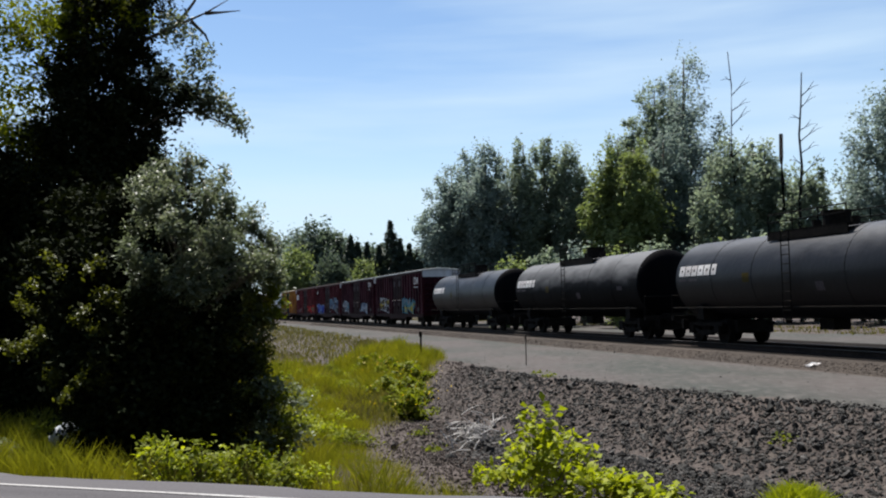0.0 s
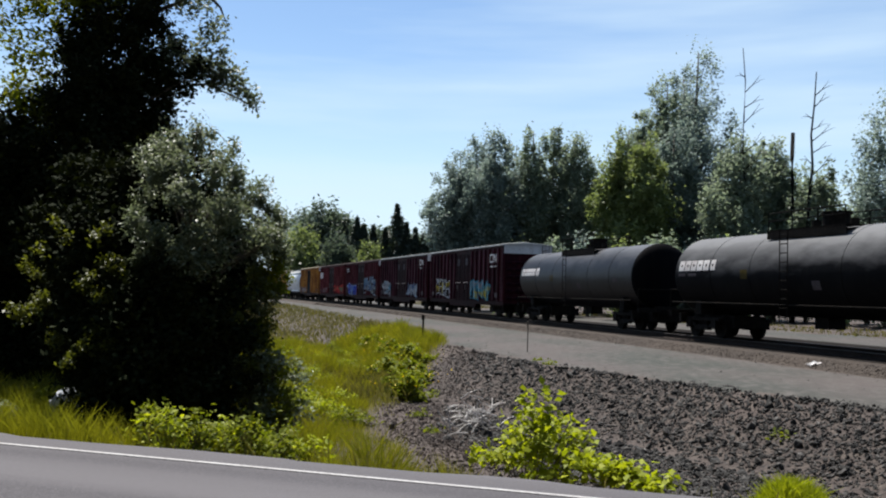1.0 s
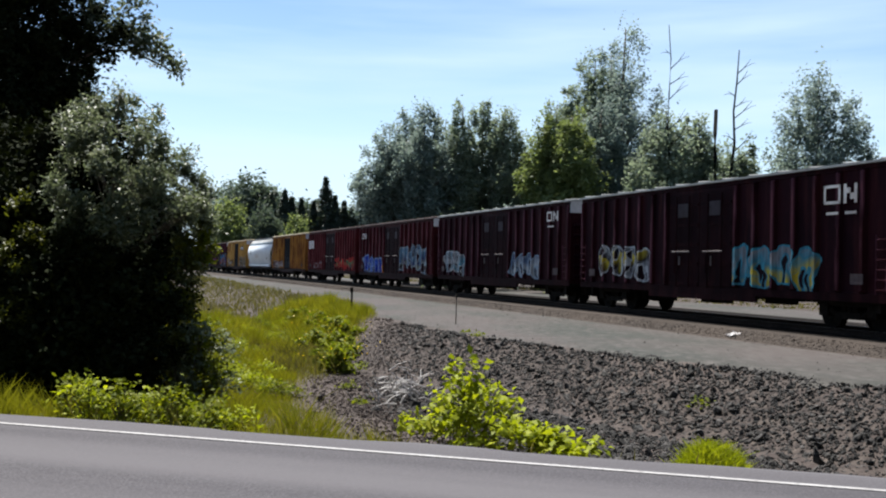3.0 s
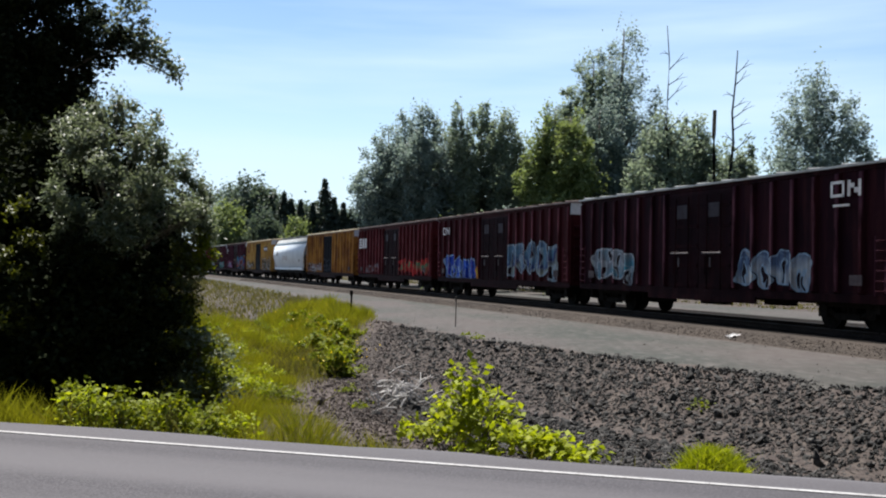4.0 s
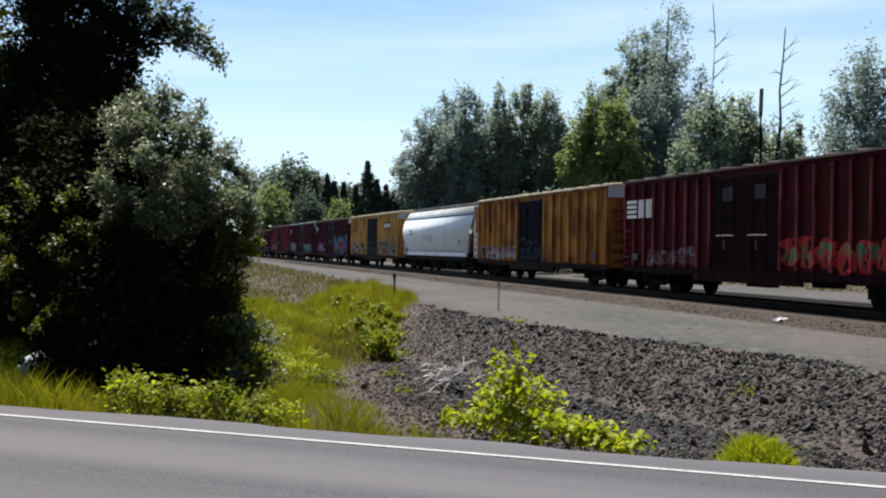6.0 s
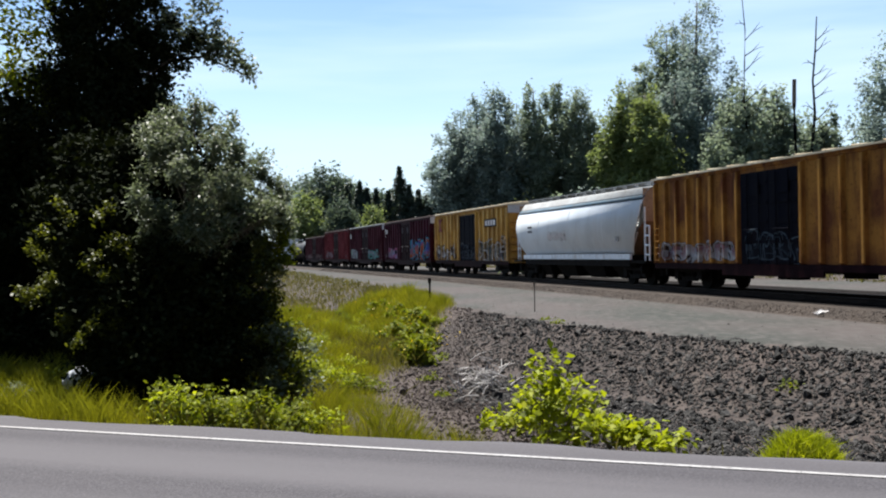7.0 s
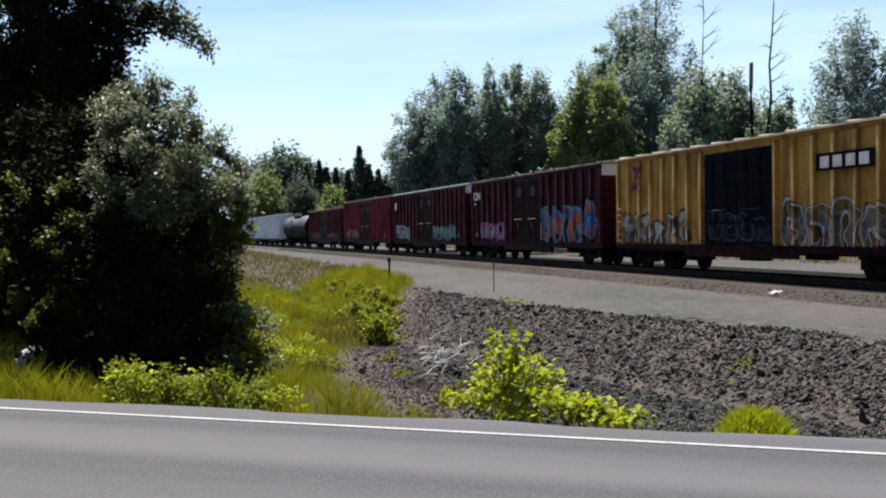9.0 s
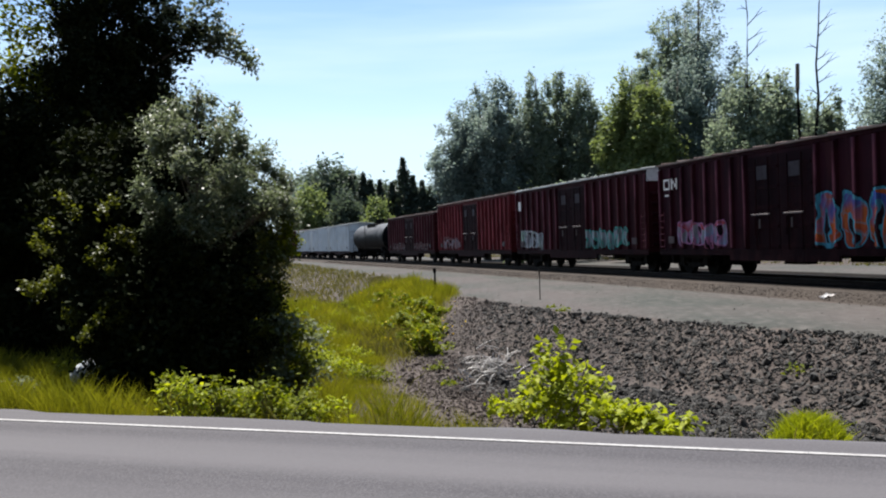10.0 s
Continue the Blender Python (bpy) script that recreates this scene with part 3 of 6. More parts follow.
def box_car(front, label, paint, roof, end, door_paint, length=16.6, top=4.3, ribs=8, door=3.6, cap=True, marks=(), door_x=0.0, floor=0.86, rib_depth=0.12):
    """A box wagon: ribbed sides, plug doors with locking rods, a low pitched roof and corrugated ends."""
    half = length / 2
    car = thing("box_car", label, "freight wagon", "wagons of the train")
    for y, s in ((-SIDE + rib_depth, -1), (SIDE - rib_depth, 1)):
        part("side_wall", boxes((-half, door_x - door / 2, y - 0.03, y + 0.03, floor, top)), paint, car)
        part("side_wall", boxes((door_x + door / 2, half, y - 0.03, y + 0.03, floor, top)), paint, car)
        part("door_header", boxes((door_x - door / 2, door_x + door / 2, y - 0.03, y + 0.03, top - 0.28, top)), paint, car)
        part("top_chord", boxes((-half + 0.02, half - 0.02, y + s * 0.03, y + s * 0.08, top - 0.14, top)), paint, car)
        bm = boxes((-half + 0.02, half - 0.02, y + s * 0.03, y + s * 0.09, floor - 0.1, floor + 0.12))
        box(bm, door_x - door / 2 - 1.2, door_x + door / 2 + 1.2, y + s * 0.03, y + s * 0.1, floor - 0.28, floor - 0.097)
        part("sill", bm, DOOR_BROWN, car, "dark lower sill")
        # ribs, a wedge section each
        for x0, x1 in ((-half, door_x - door / 2), (door_x + door / 2, half)):
            for k in range(ribs):
                x = x0 + 0.16 + (x1 - x0 - 0.32) * k / (ribs - 1)
                y0, z0, z1 = y + s * 0.028, floor + 0.12, top - 0.14
                bm = bmesh.new()
                a = [bm.verts.new((x + q, y0 + d, z0 + e)) for q, d, e in ((-0.11, 0, 0), (-0.05, s * rib_depth, 0.06), (0.05, s * rib_depth, 0.06), (0.11, 0, 0))]
                b = [bm.verts.new((x + q, y0 + d, z1 - e)) for q, d, e in ((-0.11, 0, 0), (-0.05, s * rib_depth, 0.06), (0.05, s * rib_depth, 0.06), (0.11, 0, 0))]
                for i in range(3):
                    bm.faces.new((a[i], a[i + 1], b[i + 1], b[i]) if s < 0 else (a[i], b[i], b[i + 1], a[i + 1]))
                bm.faces.new(a[::-1] if s < 0 else a)
                bm.faces.new(b if s < 0 else b[::-1])
                part("rib", bm, paint, car)
        for d in (-1, 1):
            xa, xb = (door_x - door / 2 + 0.02, door_x - 0.015) if d < 0 else (door_x + 0.015, door_x + door / 2 - 0.02)
            bm = boxes((xa, xb, y + s * 0.02, y + s * 0.06, floor + 0.05, top - 0.28))
            door_ob = part("door", bm, door_paint, car)
            beam = bpy.data.meshes.new("door_rib")
            bm = boxes((xa + 0.06, xb - 0.06, y + s * 0.06, y + s * 0.085, 0, 0.1))
            bm.to_mesh(beam)
            bm.free()
            for k in range(5):
                hang("door_rib", beam, door_paint, door_ob).location = (0, 0, floor + 0.15 + k * (top - floor - 0.6) / 4.4)
            lines = [((xa + q * (xb - xa), y + s * 0.12, floor + 0.1), (xa + q * (xb - xa), y + s * 0.12, top - 0.35)) for q in (0.3, 0.72)]
            lines += [((xa + 0.45, y + s * 0.13, floor + 0.55), (xa + 0.45, y + s * 0.13, floor + 1.15))]
            part("locking_rod", bars(lines, 0.022, 5), door_paint, door_ob)
            part("door_handle", bars([((xa + 0.3, y + s * 0.14, floor + 1.25), (xb - 0.45, y + s * 0.14, floor + 1.25)), ((xa + 0.75, y + s * 0.14, floor + 0.8), (xa + 0.75, y + s * 0.14, floor + 1.1))], 0.026, 5), DOOR_STEEL if door_paint == DOOR_BROWN else door_paint, door_ob, "worn door handle")
            part("placard", boxes((xa + 0.55, xa + 1.15, y + s * 0.085, y + s * 0.095, top - 1.05, top - 0.6)), WORN_MARK if door_paint == DOOR_BROWN else door_paint, door_ob, "faded placard")
    for s in (-1, 1):
        bm = boxes((s * (half - 0.08), s * half, -SIDE + 0.06, SIDE - 0.06, floor, top - (0.5 if cap else 0.0)))
        part("end_wall", bm, end, car)
        bm = bmesh.new()
        bar(bm, (0, -SIDE + 0.2, 0), (0, SIDE - 0.2, 0), 0.09, 8)
        fold = bpy.data.meshes.new("corrugation")
        bm.to_mesh(fold)
        bm.free()
        for k in range(6):
            hang("corrugation", fold, end, car).location = (s * half, 0, floor + 0.3 + 0.42 * k)
        if cap:
            bm = boxes((s * (half - 0.06), s * (half + 0.012), -SIDE + 0.05, SIDE - 0.05, top - 0.5, top))
            part("end_panel", bm, FADED, car, "pale grey upper end panel")
        part("route_board", boxes((s * (half - 1.15) - 0.22, s * (half - 1.15) + 0.22, -SIDE - 0.06, -SIDE - 0.03, floor + 0.35, floor + 0.62)), WORN_MARK, car, "small worn route board")
        ladder(car, s * (half - 0.32), -SIDE - 0.02, floor + 0.1, floor + 1.6, paint)
        ladder(car, s * (half + 0.1), SIDE - 0.45, floor, top, end, False)
    bm = bmesh.new()
    prof = [(-SIDE - 0.05, top - 0.03), (-SIDE - 0.05, top + 0.03), (0, top + 0.17), (SIDE + 0.05, top + 0.03), (SIDE + 0.05, top - 0.03)]
    a = [bm.verts.new((-half - 0.05, y, z)) for y, z in prof]
    b = [bm.verts.new((half + 0.05, y, z)) for y, z in prof]
    for k in range(5):
        bm.faces.new((a[k], a[(k + 1) % 5], b[(k + 1) % 5], b[k]))
    bm.faces.new(a)
    bm.faces.new(b[::-1])
    bmesh.ops.recalc_face_normals(bm, faces=bm.faces)
    for k in range(13):
        x = -half + 0.4 + k * (length - 0.8) / 12
        for s in (-1, 1):
            bar(bm, (x, s * (SIDE + 0.02), top + 0.05), (x, s * 0.03, top + 0.185), 0.03, 4)
    part("roof", bm, roof, car)
    bm = boxes((-half + 0.1, half - 0.1, -0.3, 0.3, 0.68, 0.94), (-half, half, -SIDE + 0.1, SIDE - 0.1, floor - 0.06, floor), (-0.9, 0.3, -0.75, -0.35, 0.45, 0.8), (1.2, 2.3, 0.2, 0.6, 0.5, 0.8))
    for k in range(9):
        x = -half + 1 + k * (length - 2) / 8
        box(bm, x - 0.06, x + 0.06, -1.35, 1.35, 0.75, 0.92)
    part("underframe", bm, IRON, car)
    for x0, x1, z0, z1 in marks:
        part("lettering", boxes((x0, x1, -SIDE - 0.042, -SIDE - 0.034, z0, z1)), WHITE_MARK, car, "painted mark")
    running_gear(car, half, half - 2.0)
    return on_rails(car, front, length)


def ring_mark(x, z, w=0.62, h=0.5, t=0.075):
    """A squared ring and a slanting-barred block, as plain shapes."""
    return [(x, x + w, z, z + t), (x, x + w, z + h - t, z + h), (x, x + t, z, z + h), (x + w - t, x + w, z, z + h), (x + w + 0.12, x + w + 0.22, z, z + h), (x + w + 0.5, x + w + 0.6, z, z + h), (x + w + 0.22, x + w + 0.36, z + h * 0.52, z + h * 0.8), (x + w + 0.36, x + w + 0.5, z + h * 0.2, z + h * 0.52)]


def revolve(bm, rings, sides=40):
    """A body of revolution about the x axis through (x, radius, z) rings."""
    prev = None
    for x, r, z in rings:
        if r < 1e-4:
            cur = [bm.verts.new((x, 0, z))]
        else:
            cur = [bm.verts.new((x, r * math.sin(6.28318 * k / sides), z + r * math.cos(6.28318 * k / sides))) for k in range(sides)]
        if prev:
            for k in range(sides):
                j = (k + 1) % sides
                loop = [prev[k % len(prev)], prev[j % len(prev)], cur[j % len(cur)], cur[k % len(cur)]]
                loop = [v for i, v in enumerate(loop) if v not in loop[:i]]
                if len(loop) > 2:
                    bm.faces.new(loop)
        prev = cur
    bmesh.ops.recalc_face_normals(bm, faces=bm.faces)


def curved_mark(x0, x1, a0, a1, r, zc, out=0.006):
    """A painted patch on the tank's near flank between two angles below the crown."""
    bm = bmesh.new()
    n = 5
    rows = [[bm.verts.new((x, -(r + out) * math.sin(a0 + (a1 - a0) * k / n), zc + (r + out) * math.cos(a0 + (a1 - a0) * k / n))) for k in range(n + 1)] for x in (x0, x1)]
    for k in range(n):
        bm.faces.new((rows[0][k], rows[0][k + 1], rows[1][k + 1], rows[1][k]))
    return bm


def tank_car(front, length, label, paint, marks=True, r=1.42, zc=2.3):
    """A tank wagon: long barrel with domed heads, top platform with rails and dome, ladders, sills."""
    half = length / 2
    car = thing("tank_car", label, "tank wagon", "wagons of the train")
    bm = bmesh.new()
    hd = 0.52
    dome = [(-half + hd - hd * math.cos(k * math.pi / 16), r * math.sin(k * math.pi / 16), zc) for k in range(9)]
    revolve(bm, [(-half + hd, r, zc), (half - hd, r, zc)], 56)
    part("barrel", bm, paint, car, smooth=True)
    for s in (-1, 1):
        bm = bmesh.new()
        revolve(bm, [(-s * x, rad, z) for x, rad, z in dome][::-1], 56)
        part("tank_head", bm, TANK_HEAD, car, smooth=True)
    for x in (-half * 0.62, -half * 0.3, half * 0.3, half * 0.62):
        bm = bmesh.new()
        revolve(bm, [(x - 0.04, r, zc), (x - 0.04, r + 0.012, zc), (x + 0.04, r + 0.012, zc), (x + 0.04, r, zc)])
        part("weld_band", bm, paint, car, smooth=False)
    bm = bmesh.new()
    top = zc + r
    bar(bm, (0.3, 0, top - 0.1), (0.3, 0, top + 0.42), 0.42, 16)
    bar(bm, (0.3, 0, top + 0.42), (0.3, 0, top + 0.5), 0.47, 16)
    bar(bm, (1.15, 0, top - 0.1), (1.15, 0, top + 0.25), 0.14, 10)
    bar(bm, (-0.7, 0, top - 0.1), (-0.7, 0, top + 0.3), 0.16, 10)
    part("dome", bm, IRON, car)
    part("platform", boxes((-2.0, 2.0, -0.95, -0.45, top - 0.06, top - 0.01), (-2.0, 2.0, 0.45, 0.95, top - 0.06, top - 0.01), (-2.0, 2.0, -0.95, -0.9, top - 0.3, top), (-2, -1.9, -0.9, 0.9, top - 0.05, top), (1.9, 2.0, -0.9, 0.9, top - 0.05, top)), IRON, car)
    lines = []
    for y in (-0.93, 0.93):
        for x in (-1.95, -0.65, 0.65, 1.95):
            lines.append(((x, y, top - 0.05), (x, y, top + 0.55)))
        lines += [((-1.95, y, top + z), (1.95, y, top + z)) for z in (0.3, 0.55)]
    part("handrail", bars(lines, 0.022, 5), IRON, car)
    ladder(car, -0.2, -r - 0.12, 0.75, top - 0.1, IRON, n=10)
    part("long_rail", bars([((-half + 0.4, -r - 0.08, 1.28), (half - 0.4, -r - 0.08, 1.28)), ((-half + 0.3, r + 0.08, 1.28), (half - 0.3, r + 0.08, 1.28))], 0.022, 5), IRON, car)
    for s in (-1, 1):
        bm = boxes((s * (half - 2.6), s * (half + 0.1), -0.4, 0.4, 0.68, 1.05))
        box(bm, s * (half - 1.85) - 0.2, s * (half - 1.85) + 0.2, -1.2, 1.2, 0.85, 1.35)
        box(bm, s * half - 0.08, s * half + 0.08, -1.35, 1.35, 0.8, 0.98)
        bar(bm, (s * half, -1.35, 0.9), (s * half, -1.35, 1.75), 0.022, 5)
        bar(bm, (s * half, -1.35, 1.75), (s * half, 1.35, 1.75), 0.022, 5)
        bar(bm, (s * half, 1.35, 0.9), (s * half, 1.35, 1.75), 0.022, 5)
        part("stub_sill", bm, IRON, car)
    part("bottom_outlet", boxes((-0.35, 0.35, -0.3, 0.3, 0.55, 1.0)), IRON, car)
    if marks:
        x = -half + 0.75
        for k in range(6):
            for d in curved_letters(k):
                part("lettering", curved_mark(x + d[0], x + d[1], d[2], d[3], r, zc), WHITE_MARK, car, "white painted block")
            x += 0.44
        for k, (a, b, c) in enumerate(((0.75, 0.75 + 0.5, 0.1), (1.45, 2.05, 0.1))):
            part("lettering", curved_mark(-half + a, -half + b, 1.54, 1.54 + c * 0.7, r, zc), WORN_MARK, car)
        for x0, x1, a0, a1, m in ((1.0, 1.4, 1.76, 1.96, WORN_MARK), (-half + 5.0, -half + 5.4, 1.48, 1.7, YELLOW_MARK), (half - 2.4, half - 1.9, 1.62, 1.74, WORN_MARK)):
            part("placard", curved_mark(x0, x1, a0, a1, r, zc), m, car)
    running_gear(car, half, half - 1.85)
    return on_rails(car, front, length)


def curved_letters(k):
    """White block k of the maker's mark: an upright slab with a slot through it."""
    top, end = 1.2, 1.47
    return [(0, 0.38, top, top + 0.1), (0, 0.38, end - 0.1, end), (0, 0.14, top + 0.1, end - 0.1), (0.25, 0.38, top + 0.1, end - 0.1)]


def hopper_car(front, length, label, paint, roof, trim, top=4.12):
    """A covered hopper: bulging curved flanks cut back at the ends, sloping end sheets, roof walk, side sill."""
    half = length / 2
    car = thing("hopper_car", label, "hopper wagon", "wagons of the train")
    # flank profile: (height, half width, half length)
    def curve(q):
        z = 1.3 + (top + 0.05 - 1.3) * q
        y = 1.52 * math.sqrt(1 - ((q - 0.42) / 0.72) ** 2) if q > 0.42 else 1.52 - 0.3 * ((0.42 - q) / 0.42) ** 2
        return z, y, half - 0.5 - (1.05 * (1 - q / 0.62) ** 1.5 if q < 0.62 else 0.0)

    def shell(name, q0, q1, n, mat, out=0.0, label=""):
        """A curved strip of the flank between two heights, with thickness, on both sides."""
        prof = [curve(q0 + (q1 - q0) * k / n) for k in range(n + 1)]
        for s in (-1, 1):
            bm = bmesh.new()
            a = [bm.verts.new((-xl, s * (y + out), z)) for z, y, xl in prof]
            b = [bm.verts.new((xl, s * (y + out), z)) for z, y, xl in prof]
            a2 = [bm.verts.new((-xl, s * (y - 0.06), z)) for z, y, xl in prof]
            b2 = [bm.verts.new((xl, s * (y - 0.06), z)) for z, y, xl in prof]
            for k in range(n):
                bm.faces.new((a[k], a[k + 1], b[k + 1], b[k]))
                bm.faces.new((a[k], a2[k], a2[k + 1], a[k + 1]))
                bm.faces.new((b[k], b2[k], b2[k + 1], b[k + 1]))
            bm.faces.new((a[0], b[0], b2[0], a2[0]))
            bm.faces.new((a[n], b[n], b2[n], a2[n]))
            bmesh.ops.recalc_face_normals(bm, faces=bm.faces)
            part(name, bm, mat, car, label, smooth=True)

    shell("flank", 0.0, 0.84, 16, paint)
    shell("top_chord", 0.81, 0.87, 2, BLUE_GREY, 0.03, "blue-grey top chord")
    shell("roof_side", 0.865, 1.0, 5, roof)
    for k in range(1, 4):
        x = -half + length * k / 4
        for s in (-1, 1):
            pts = [(x, s * (curve(q)[1] + 0.002), curve(q)[0]) for q in np.linspace(0.02, 0.8, 12)]
            bm = bmesh.new()
            tube(bm, pts, [0.012] * 12, 4)
            part("weld_seam", bm, paint, car)
    for s in (-1, 1):
        bm = bmesh.new()
        pts = [(half - 0.5, 2.7), (half - 0.5, top - 0.02), (half - 2.6, 1.25)]
        e = [[bm.verts.new((s * x, y, z)) for x, z in pts] for y in (-1.25, 1.25)]
        bm.faces.new((e[0][0], e[0][1], e[1][1], e[1][0]))
        bm.faces.new((e[0][2], e[0][0], e[1][0], e[1][2]))
        part("slope_sheet", bm, END_RUST, car)
        for y in (-1.2, 1.2):
            lines = [((s * (half - 0.05), y, 1.0), (s * (half - 0.05), y, 2.5)), ((s * (half - 0.45), y, 1.0), (s * (half - 0.45), y, 3.3)), ((s * (half - 0.5), y, 3.3), (s * (half - 1.9), y, 1.1))]
            lines += [((s * (half - 0.05), y, z), (s * (half - 0.45), y, z)) for z in (1.3, 1.7, 2.1, 2.5)]
            part("end_frame", bars(lines, 0.04, 5), trim, car)
        part("end_platform", boxes((s * (half - 1.3), s * half, -1.45, 1.45, 0.95, 1.05)), IRON, car)
        bm = boxes((-half + 1.5, half - 1.5, s * 1.36 - 0.05, s * 1.36 + 0.05, 1.1, 1.34))
        part("side_sill", bm, trim, car, "pale painted side sill")
    bm = bmesh.new()
    rp = [(-0.85, top + 0.02), (-0.6, top + 0.1), (0, top + 0.14), (0.6, top + 0.1), (0.85, top + 0.02)]
    a = [bm.verts.new((-half + 0.42, y, z)) for y, z in rp]
    b = [bm.verts.new((half - 0.42, y, z)) for y, z in rp]
    for k in range(4):
        bm.faces.new((a[k], a[k + 1], b[k + 1], b[k]))
    part("roof", bm, roof, car)
    bm = boxes((-half + 0.5, half - 0.5, -0.75, -0.45, top + 0.24, top + 0.28), (-half + 0.5, half - 0.5, 0.45, 0.75, top + 0.24, top + 0.28), (-half + 1, half - 1, -0.3, 0.3, top + 0.15, top + 0.27))
    for k in range(14):
        x = -half + 0.8 + k * (length - 1.6) / 13
        box(bm, x - 0.03, x + 0.03, -0.75, 0.75, top + 0.1, top + 0.24)
    part("roof_walk", bm, roof, car)
    for k in range(4):
        x = -half + 3.1 + k * (length - 6.2) / 3
        bm = bmesh.new()
        w = (length - 6.2) / 6.6
        t = [bm.verts.new(p) for p in ((x - w, -1.25, 1.3), (x + w, -1.25, 1.3), (x + w, 1.25, 1.3), (x - w, 1.25, 1.3))]
        d = [bm.verts.new(p) for p in ((x - 0.9, -0.6, 0.22), (x + 0.9, -0.6, 0.22), (x + 0.9, 0.6, 0.22), (x - 0.9, 0.6, 0.22))]
        for i in range(4):
            bm.faces.new((t[i], t[(i + 1) % 4], d[(i + 1) % 4], d[i]))
        bm.faces.new(d)
        part("outlet", bm, IRON, car)
    part("underframe", boxes((-half, half, -0.3, 0.3, 0.7, 1.0), (-half + 1.6, half - 1.6, -1.34, -1.28, 0.8, 1.12), (-half + 1.6, half - 1.6, 1.28, 1.34, 0.8, 1.12)), IRON, car)
    for x0, x1, z0, z1 in ((-half + 2.6, -half + 3.2, 2.75, 2.87), (-half + 2.6, -half + 3.2, 2.52, 2.64), (half - 2.6, half - 2.3, 1.9, 2.1)):
        part("lettering", boxes((x0, x1, -1.56, -1.54, z0, z1)), GREY_MARK, car, "faded dark stencil bar")
    running_gear(car, half, half - 1.7)
    return on_rails(car, front, length)


DOOR_BROWN = car_paint("dark brown door paint", (0.015, 0.0042, 0.0062), (0.01, 0.0032, 0.0048), (0.03, 0.009, 0.01), gloss=0.05)
DOOR_STEEL = car_paint("rubbed steel", (0.2, 0.18, 0.18), (0.13, 0.11, 0.11), (0.08, 0.05, 0.045))
WORN_MARK = car_paint("worn grey placard", (0.075, 0.064, 0.07), (0.05, 0.04, 0.045), (0.04, 0.024, 0.022))
FADED = car_paint("faded pale paint", (0.5, 0.5, 0.52), (0.4, 0.4, 0.41), (0.3, 0.26, 0.24))
WHITE_MARK = car_paint("white stencil paint", (0.58, 0.57, 0.57), (0.42, 0.4, 0.4), (0.25, 0.2, 0.19), streak=0.6)
YELLOW_MARK = car_paint("yellow placard", (0.06, 0.045, 0.012), (0.045, 0.033, 0.01), (0.03, 0.024, 0.014))
GREY_MARK = car_paint("grey stencil paint", (0.12, 0.12, 0.13), (0.2, 0.2, 0.2), (0.2, 0.18, 0.16))
BLUE_GREY = car_paint("blue-grey paint", (0.1, 0.15, 0.19), (0.14, 0.18, 0.21), (0.14, 0.12, 0.11))
END_RUST = car_paint("rust-streaked end", (0.3, 0.2, 0.13), (0.22, 0.14, 0.09), (0.14, 0.07, 0.04))
ROOF_GREY = car_paint("galvanised roof", (0.36, 0.37, 0.37), (0.3, 0.3, 0.295), (0.24, 0.21, 0.18), rough=0.5, streak=0.4)
ROOF_RED = car_paint("rusty grey-brown roof", (0.13, 0.095, 0.088), (0.18, 0.145, 0.135), (0.08, 0.05, 0.04))
ROOF_CREAM = car_paint("cream roof edge", (0.6, 0.53, 0.4), (0.5, 0.42, 0.3), (0.3, 0.2, 0.12))
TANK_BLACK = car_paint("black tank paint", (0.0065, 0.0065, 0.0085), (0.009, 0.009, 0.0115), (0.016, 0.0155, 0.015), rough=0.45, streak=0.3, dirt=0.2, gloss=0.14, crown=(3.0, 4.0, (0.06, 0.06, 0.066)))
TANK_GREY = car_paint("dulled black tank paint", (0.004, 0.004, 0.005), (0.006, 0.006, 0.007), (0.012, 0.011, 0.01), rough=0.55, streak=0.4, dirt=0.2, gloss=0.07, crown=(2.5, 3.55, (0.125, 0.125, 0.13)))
# Shade on the heads, turned from the sun, put in as near-black paint.
TANK_HEAD = car_paint("shade-black tank head paint", (0.003, 0.003, 0.004), (0.004, 0.004, 0.005), (0.007, 0.0065, 0.006), rough=0.7, gloss=0.04)
DARK_DOOR = car_paint("dark door paint", (0.004, 0.0045, 0.009), (0.006, 0.006, 0.01), (0.012, 0.01, 0.011), [(-1.7, 1.7, 1.0, 2.0, ((0.06, 0.08, 0.1), (0.006, 0.007, 0.012), (0.012, 0.014, 0.02), (0.008, 0.008, 0.012)))], gloss=0.04)

WHT, BLU, CYN, YEL, RED, GRN, BLK, ORG, PNK, GRY = (0.46, 0.48, 0.5), (0.025, 0.11, 0.6), (0.06, 0.28, 0.38), (0.65, 0.5, 0.05), (0.5, 0.04, 0.04), (0.08, 0.26, 0.14), (0.015, 0.015, 0.02), (0.5, 0.12, 0.03), (0.4, 0.16, 0.3), (0.3, 0.32, 0.35)
BROWN, BROWN2, RUST = (0.022, 0.005, 0.0085), (0.012, 0.0034, 0.006), (0.055, 0.014, 0.0145)


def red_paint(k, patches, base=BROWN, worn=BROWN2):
    return car_paint("oxide red paint" + " i" * k, base, worn, RUST, patches, rib_light=(2.2 * base[0] + 0.045, 2.2 * base[1] + 0.023, 2.2 * base[2] + 0.03))


